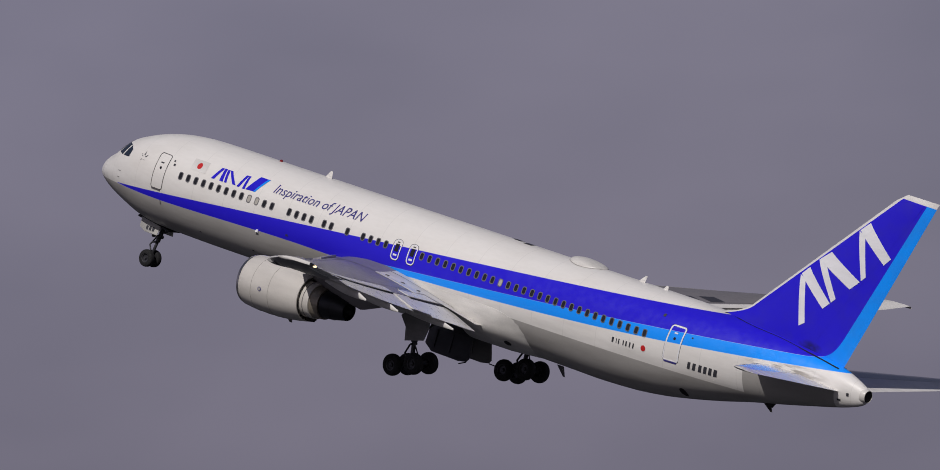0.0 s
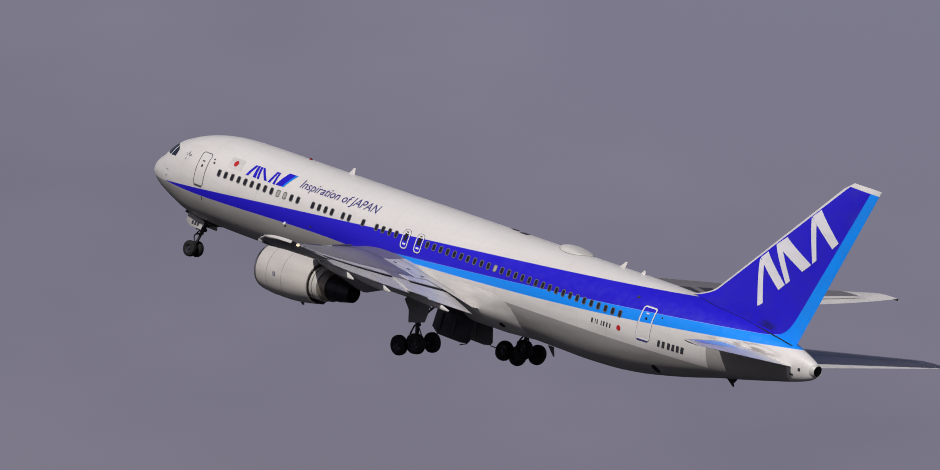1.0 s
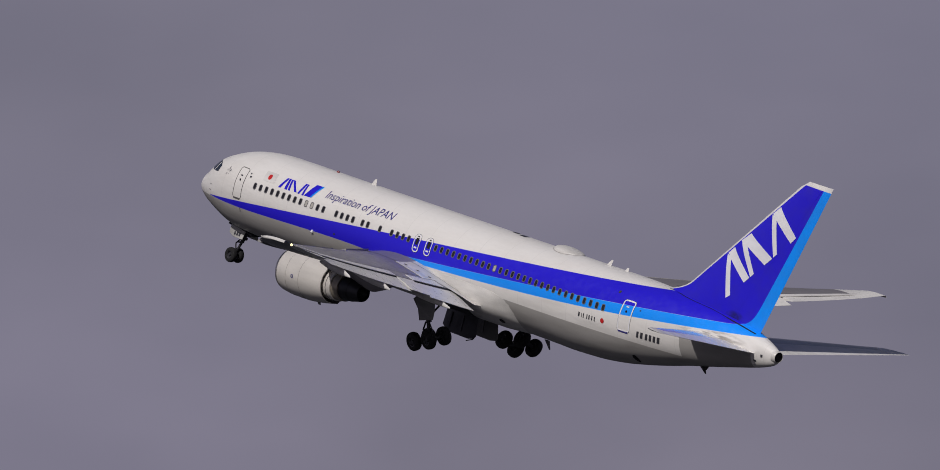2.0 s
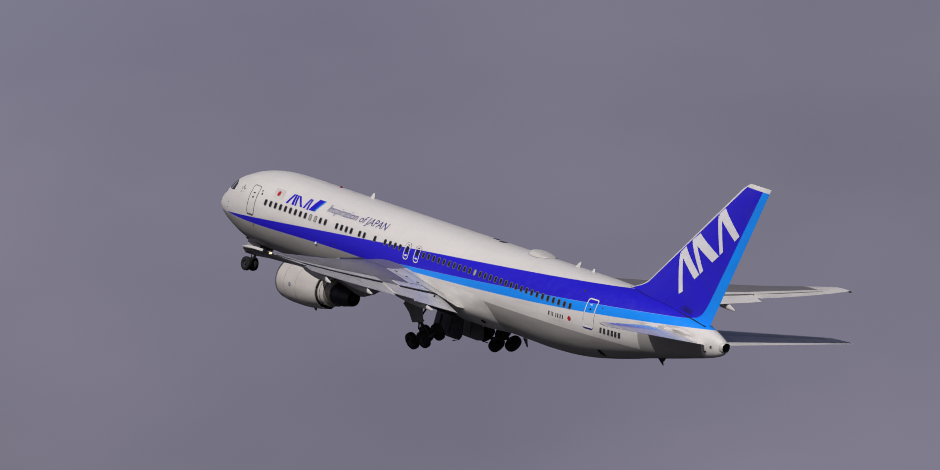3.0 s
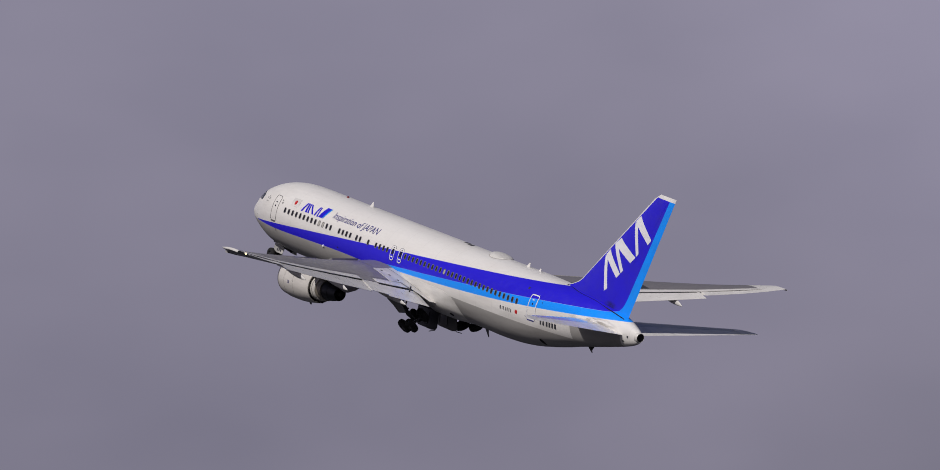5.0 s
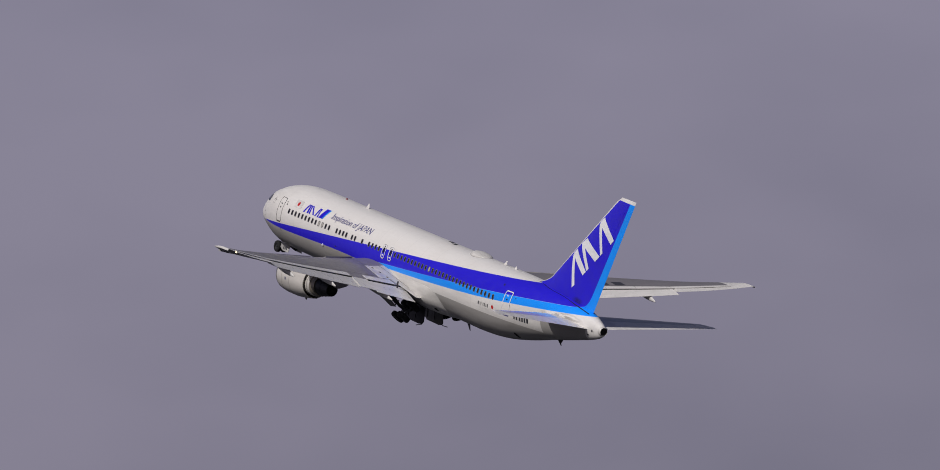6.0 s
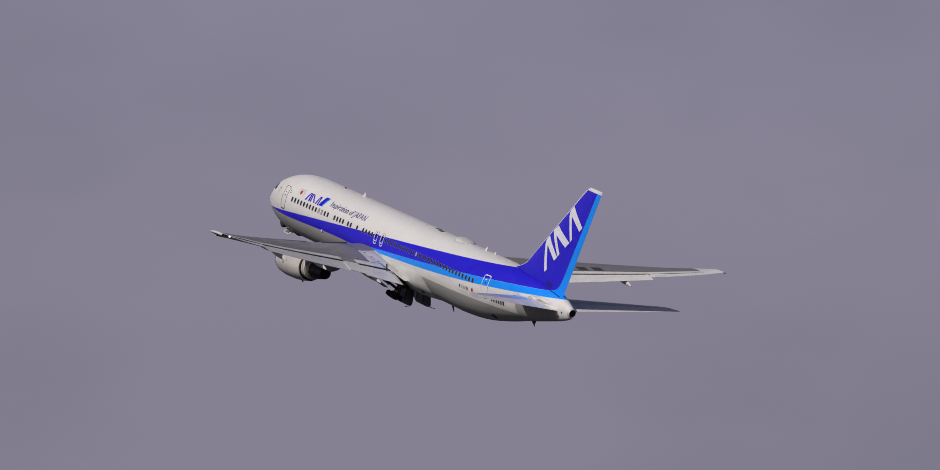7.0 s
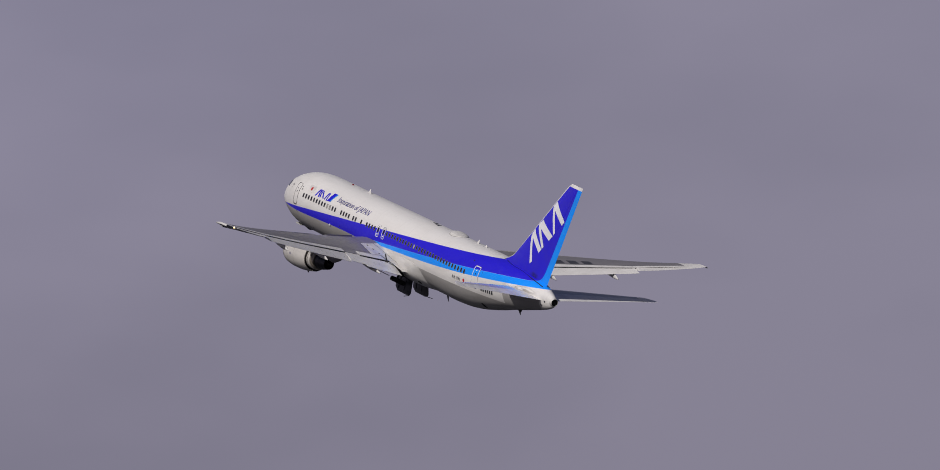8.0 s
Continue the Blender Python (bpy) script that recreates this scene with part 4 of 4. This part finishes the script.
def fin():
    zs = [1.2, 1.8, 2.2, 2.35, 2.5, 2.7, 2.9, 3.15, 3.5, 4.2, 5.2, 6.4, 7.6, 8.8, 9.8, 10.45, 10.7, 10.82, 10.86]
    fr = [0.5 - 0.5 * math.cos(math.pi * i / 16) for i in range(17)]
    rings = []
    for z in zs:
        le, te = 41.65 + 1.052 * z, 51.01 + 0.4025 * z
        if z < 3.15:
            le -= 0.78 * ((3.15 - max(z, 2.2)) / 0.7) ** 2
        c = te - le
        k = 1.0 if z < 10.5 else max(0.15, 1 - ((z - 10.45) / 0.42) ** 2)
        if z > 10.45:
            le += (z - 10.45) * 0.5
            c = te - le
        th = 0.105 * (te - 41.65 - 1.052 * z)
        ring = [(le + s * c, foil(s) * th * k, z) for s in fr] + [(le + s * c, -foil(s) * th * k, z) for s in reversed(fr[1:-1])]
        rings.append(ring)
    f = build("vertical_fin", *loft(rings), FIN, plane, "blue tail fin with pale edge and light blue rear band", angle=50)
    # rudder joint and hinges
    for s0 in (0.66,):
        pts = []
        for i in range(13):
            z = 2.5 + 8.0 * i / 12
            le, te = 41.65 + 1.052 * z, 51.01 + 0.4025 * z
            pts.append((le + (te - le) * 0.70, z))
        v = [(x + d, -fin_half(x + d, z) - 0.006, z) for x, z in pts for d in (0, 0.025)]
        q = [(2 * i, 2 * i + 1, 2 * i + 3, 2 * i + 2) for i in range(12)]
        build("rudder_joint", v, q, MARK_BLUE, f, smooth=False)
    # airline emblem on the fin as plain chevrons
    for port in (-1, 1):
        for lift, corners in ((0.015, [(48.48, 2.94), (48.81, 3.17), (48.24, 5.28), (47.81, 5.43)]), (0.019, [(49.71, 4.11), (50.08, 4.48), (48.30, 5.92), (47.86, 5.48)]),
                              (0.015, [(50.14, 4.53), (50.38, 4.78), (49.12, 6.62), (48.75, 6.41)]), (0.019, [(51.09, 5.45), (51.61, 5.95), (49.45, 6.98), (48.80, 6.46)]),
                              (0.015, [(51.66, 6.02), (51.90, 6.27), (51.33, 8.26), (50.86, 8.41)]), (0.019, [(52.82, 7.11), (53.17, 7.51), (51.46, 8.96), (50.91, 8.46)])):
            pl = lambda x, z: (x, port * (fin_half(x, z) + lift), z)
            build("emblem_bar", *patch(corners, pl, 4, 6), PALE, f, "white slanted emblem bar", smooth=False)
    return f


tail_fin = fin()


def stab_point(y, s, up, port):
    le = 46.9 + (y - 1.0) * 0.655
    te = 52.2 + (y - 1.0) * 0.215
    if y > 9.0:
        le += (y - 9.0) * 1.4
    c = te - le
    return (le + s * c, y * port, 0.38 + 0.112 * y + up * foil(s) * 0.095 * c)


def stabiliser(port):
    fr = [0.5 - 0.5 * math.cos(math.pi * i / 12) for i in range(13)]

    def piece(name, s0, s1, mat, parent, label, ys):
        rings = []
        for y in ys:
            q = [s0 + (s1 - s0) * a for a in fr]
            k = 1.0 if y < 9.3 else 0.4
            rings.append([stab_point(y, s, k, port) for s in q] + [stab_point(y, s, -k, port) for s in reversed(q)])
        return build(name, *loft(rings), mat, parent, label, angle=35)

    s = piece("tailplane", 0.0, 0.52, TAIL_GREY, plane, "grey swept tailplane with pale elevator", [0.2, 1, 2, 4, 6, 8, 8.4])
    piece("tailplane_tip", 0.0, 1.0, WHITE_PAINT, s, "light grey tip", [8.44, 9.0, 9.25, 9.45, 9.55])
    # reaches ahead of the true hinge, so sunlit skin is painted pale too
    piece("elevator", 0.525, 1.0, WHITE_PAINT, s, "light grey elevator", [0.45, 1.25, 3, 5, 7, 8.4])
    build("leading_edge", *joined(*[loft([[tuple(np.add(stab_point(y, q, u, port), (-0.006, 0, 0.004 * u))) for u, q in ((1, 0.06), (1, 0.03), (1, 0.008), (0, 0.0), (-1, 0.008), (-1, 0.03), (-1, 0.06))] for y in (1.1, 3, 5, 7, 8.8)], False, False)]), BARE, s, "bare metal leading edge")


stabiliser(-1)
stabiliser(1)


def fin_joint():
    for port in (-1, 1):
        v, f = [], []
        for i in range(25):
            u = i / 24
            x = 43.6 + 8.0 * u
            z = JOINT(x)
            for d in (0.0, 0.016 + 0.028 * min(1.0, max(0.0, x - 48.6))):
                v.append(skin(x, z - d, port, 0.012))
            if i:
                o = 2 * i
                f.append((o - 2, o - 1, o + 1, o))
        build("fin_joint", v, f, SOOT_AND_SHADE, body, "dark joint line along the fin root", smooth=False)


JOINT = pchip([(43.98, 2.41), (45.90, 2.22), (47.50, 2.10), (48.98, 1.92), (50.39, 1.72), (51.60, 1.51)])
fin_joint()


# ---------------------------------------------------------------- landing gear
def wheel(parent, centre, r, w, outward):
    """A tyre with its rim; outward is the side (-1 or 1) of the open rim face."""
    x, y, z = centre
    p = [(-0.5, 0.52), (-0.5, 0.66), (-0.46, 0.84), (-0.36, 0.95), (-0.2, 0.99), (0, 1.0), (0.2, 0.99), (0.36, 0.95), (0.46, 0.84), (0.5, 0.66), (0.5, 0.52)]
    build("tyre", *turned([(a * w, b * r) for a, b in p], centre, "y", 32), TYRE, parent)
    q = [(-0.44, 0.53), (-0.40, 0.44), (-0.22, 0.38), (-0.2, 0.2), (-0.36, 0.16), (-0.4, 0.02)]
    build("rim", *joined(turned([(a * w, b * r) for a, b in q], centre, "y", 24), turned([(-a * w, b * r) for a, b in q], centre, "y", 24)), RIM, parent)


def main_gear(port):
    pivot = Vector((27.5, 4.65 * port, -1.5))
    v, f = joined(tube((0, 0, 0.1), (0, 0, -1.9), 0.17), tube((0, 0, -1.85), (0.05, 0, -3.05), 0.115), tube((0.3, 0, -1.5), (0.75, 0.0, -0.2), 0.06),
                  tube((-0.25, 0, -2.1), (-0.5, 0, -2.6), 0.05), tube((-0.5, 0, -2.6), (0, 0, -3.0), 0.05), tube((0, -0.1 * port, -1.6), (0.1, -0.3 * port, -0.5), 0.075),
                  tube((-0.7, 0, -3.24), (0.72, 0, -2.84), 0.12), tube((-0.68, -0.52, -3.24), (-0.68, 0.52, -3.24), 0.09), tube((0.70, -0.52, -2.84), (0.70, 0.52, -2.84), 0.09),
                  tube((0.62, 0, -2.8), (0.15, 0, -2.1), 0.035), tube((0.0, 0, -1.75), (0.8, -1.0 * port, -0.4), 0.06), tube((0.45, -0.5 * port, -1.05), (0.1, -0.2 * port, -0.5), 0.04), tube((0.0, -0.22, -2.0), (0, 0.22, -2.0), 0.06))
    g = build("main_gear", v, f, STRUT, plane, "grey main landing gear leg with four wheels")
    g.location = pivot
    for x, z in ((-0.68, -3.24), (0.70, -2.84)):
        for s in (-1, 1):
            wheel(g, (x, 0.57 * s, z), 0.57, 0.43, s)
    for pts in ([(-0.75, 0.45 * port, -0.65), (-0.35, 0.50 * port, -0.35), (1.35, 0.50 * port, -0.2), (1.25, 0.50 * port, -1.0), (1.05, 0.5 * port, -1.55), (-0.2, 0.5 * port, -1.85), (-0.28, 0.5 * port, -1.15)],):
        build("leg_door", *slab(pts, 0.05), DOOR_IN, g, "grey door plate fixed to the leg", smooth=False)
    return g


def nose_gear():
    pivot = Vector((5.3, 0, -2.0))
    v, f = joined(tube((0, 0, 0.0), (-0.34, 0, -1.5), 0.12), tube((-0.33, 0, -1.45), (-0.57, 0, -2.48), 0.08), tube((-0.57, -0.42, -2.48), (-0.57, 0.42, -2.48), 0.06),
                  tube((-0.22, 0, -1.05), (0.75, 0, -0.5), 0.06), tube((-0.52, 0, -1.35), (-0.82, 0, -1.8), 0.04), tube((-0.82, 0, -1.8), (-0.57, 0, -2.25), 0.04),
                  tube((-0.28, -0.22, -1.25), (-0.28, 0.22, -1.25), 0.1), tube((-0.56, -0.24, -1.25), (-0.44, -0.24, -1.22), 0.09), tube((-0.56, 0.24, -1.25), (-0.44, 0.24, -1.22), 0.09),
                  tube((-0.62, -0.1, -1.62), (-0.3, -0.1, -1.5), 0.05), tube((-0.62, 0.1, -1.62), (-0.3, 0.1, -1.5), 0.05))
    g = build("nose_gear", v, f, STRUT, plane, "grey nose landing gear leg with two wheels")
    g.location = pivot
    for s in (-1, 1):
        wheel(g, (-0.57, 0.27 * s, -2.48), 0.46, 0.34, s)
    return g


def gear_door(name, corners, hinge, label, mat=None, bars=()):
    """A hinged door; its own origin is on the hinge line."""
    h = Vector(hinge)
    d = build(name, *slab([tuple(Vector(c) - h) for c in corners], 0.06, 0.03), mat or DOOR_IN, plane, label)
    d.location = h
    for quad in bars:
        build("door_bar", *slab([tuple(Vector(c) - h) for c in quad], 0.01), MARK_GREY, d, smooth=False)
    return d


port_gear, starboard_gear, front_gear = main_gear(-1), main_gear(1), nose_gear()
# the port door carries its shade in its colour; the starboard one is grey
belly_doors = [gear_door("belly_gear_door", [(25.1, 0.75 * p, -2.85), (28.0, 0.75 * p, -2.85), (28.2, 0.86 * p, -3.95), (28.05, 0.88 * p, -4.13), (27.5, 0.89 * p, -4.22), (25.6, 0.88 * p, -4.18), (25.05, 0.85 * p, -3.85)], (26.6, 0.75 * p, -2.85), label, mat) for p, label, mat in ((-1, "dark belly gear door hanging open", DOOR_SHADE), (1, "grey belly gear door hanging open", DOOR_PLATE))]
for p, d in zip((-1, 1), belly_doors):
    at = lambda x, z: (x - 26.6, (-2.85 - z) * 0.1 * p - 0.05, z + 2.85)
    for x in (25.6, 26.7):
        build("door_rib", *slab([at(x, -3.0), at(x + 0.14, -3.0), at(x + 0.14, -3.95), at(x, -3.95)], 0.06, 0.02), DOOR_SHADE if p < 0 else DOOR_PLATE, d, smooth=False)
    build("door_rod", *tube((1.45, 0.15 * p, -1.30), (1.42, 0.65 * p, -1.40), 0.03), SOOT_AND_SHADE, d)
nose_doors = [gear_door("nose_gear_door", [(3.95, 0.5 * p, -2.41), (5.35, 0.5 * p, -2.62), (5.3, 0.62 * p, -3.12), (4.4, 0.62 * p, -3.1), (4.0, 0.6 * p, -2.9)], (4.45, 0.5 * p, -2.5), "pale nose gear door standing open", NOSE_DOOR,
                        [[(4.45 + 0.22 * i, (0.585 + 0.035) * p, -2.98), (4.6 + 0.22 * i, (0.585 + 0.035) * p, -2.98), (4.6 + 0.22 * i, (0.55 + 0.035) * p, -2.76), (4.45 + 0.22 * i, (0.55 + 0.035) * p, -2.76)] for i in range(3)]) for p in (-1, 1)]


def wheel_wells():
    """Dark linings seen where the gear doors stand open."""
    for p in (-1, 1):
        rows = [[fairing_point(x, p * d, 0.012) for d in (14, 20, 26, 32, 38, 44)] for x in (25.2, 25.8, 26.4, 27, 27.6, 28.1)]
        build("wheel_well", *loft(rows, False, False), WELL, plane, "dark open wheel well")
        build("leg_well", *slab([tuple(np.add(foil_point(y, s, -1, p), (0, 0, -0.02))) for y, s in ((2.8, 0.66), (5.3, 0.66), (5.3, 0.80), (2.8, 0.80))], 0.05), WELL, plane, "dark leg recess under the wing", smooth=False)
    build("nose_well", *slab([(3.6, -0.45, -2.42), (5.9, -0.45, -2.73), (5.9, 0.45, -2.73), (3.6, 0.45, -2.42)], 0.1), WELL, plane, "dark open nose wheel well", smooth=False)


wheel_wells()


# ================================================================ what moves
# seconds; place of the body's middle; pitch, bank and turn in degrees
FLIGHT = [
    (0.0, -514.70, 585.84, 67.73, 17.568, 0.557, 0.345),
    (0.5, -556.13, 585.80, 74.08, 17.113, 0.459, 0.295),
    (1.0, -597.66, 585.74, 80.40, 16.785, 0.385, 0.253),
    (1.5, -639.28, 585.68, 86.69, 16.571, 0.329, 0.217),
    (2.0, -681.01, 585.60, 92.96, 16.455, 0.288, 0.189),
    (2.5, -722.83, 585.51, 99.20, 16.425, 0.254, 0.169),
    (3.0, -764.73, 585.40, 105.41, 16.466, 0.224, 0.155),
    (3.5, -806.73, 585.29, 111.60, 16.564, 0.191, 0.149),
    (4.0, -848.81, 585.16, 117.77, 16.705, 0.151, 0.150),
    (4.5, -890.97, 585.02, 123.90, 16.876, 0.098, 0.158),
    (5.0, -933.21, 584.86, 130.02, 17.061, 0.027, 0.174),
    (5.5, -975.53, 584.70, 136.10, 17.247, -0.067, 0.197),
    (6.0, -1017.92, 584.52, 142.16, 17.420, -0.190, 0.227),
    (6.5, -1060.38, 584.33, 148.19, 17.566, -0.348, 0.265),
    (7.0, -1102.91, 584.12, 154.20, 17.671, -0.544, 0.309),
    (7.5, -1145.51, 583.90, 160.18, 17.720, -0.785, 0.361),
    (8.0, -1188.16, 583.67, 166.13, 17.701, -1.076, 0.421),
]


def motions():
    rows = []
    for t, px, py, pz, pitch, bank, turn in FLIGHT:
        m = Matrix.Translation((px, py, pz)) @ Matrix.Rotation(radians(turn), 4, "Z") @ Matrix.Rotation(radians(pitch), 4, "Y") @ Matrix.Rotation(radians(bank), 4, "X") @ Matrix.Translation((-27, 0, 0))
        rows.append((t, m))
    walk(plane, rows)
    swing = [(0, 4), (1, 8), (2.5, 22), (3, 28), (3.5, 32), (4, 37), (5.5, 49), (6, 53), (6.5, 57), (7, 61), (7.5, 66), (8, 71)]
    walk(port_gear, [(t, pose(27.5, -4.65, -1.5, a)) for t, a in swing])
    other = [(0, 5), (1, 11), (2.5, 31), (3, 35), (3.5, 40), (4, 45), (5.5, 59), (6, 63), (6.5, 66), (7, 69), (7.5, 72), (8, 75)]
    walk(starboard_gear, [(t, pose(27.5, 4.42, -1.5, -a)) for t, a in other])
    fold = [(0, 2), (1, 8), (2.5, 18), (3.5, 27), (4, 31), (5.5, 48), (6, 53), (6.5, 59), (7, 72), (7.5, 84), (8, 92)]
    walk(front_gear, [(t, pose(5.3, 0, -2.0, 0, a, 0)) for t, a in fold])
    shut = [(0, 0), (6.4, 0), (7.4, 75), (8, 80)]
    for p, d in zip((-1, 1), nose_doors):
        walk(d, [(t, pose(4.45, 0.5 * p, -2.5, -a * p * -1)) for t, a in shut])


motions()
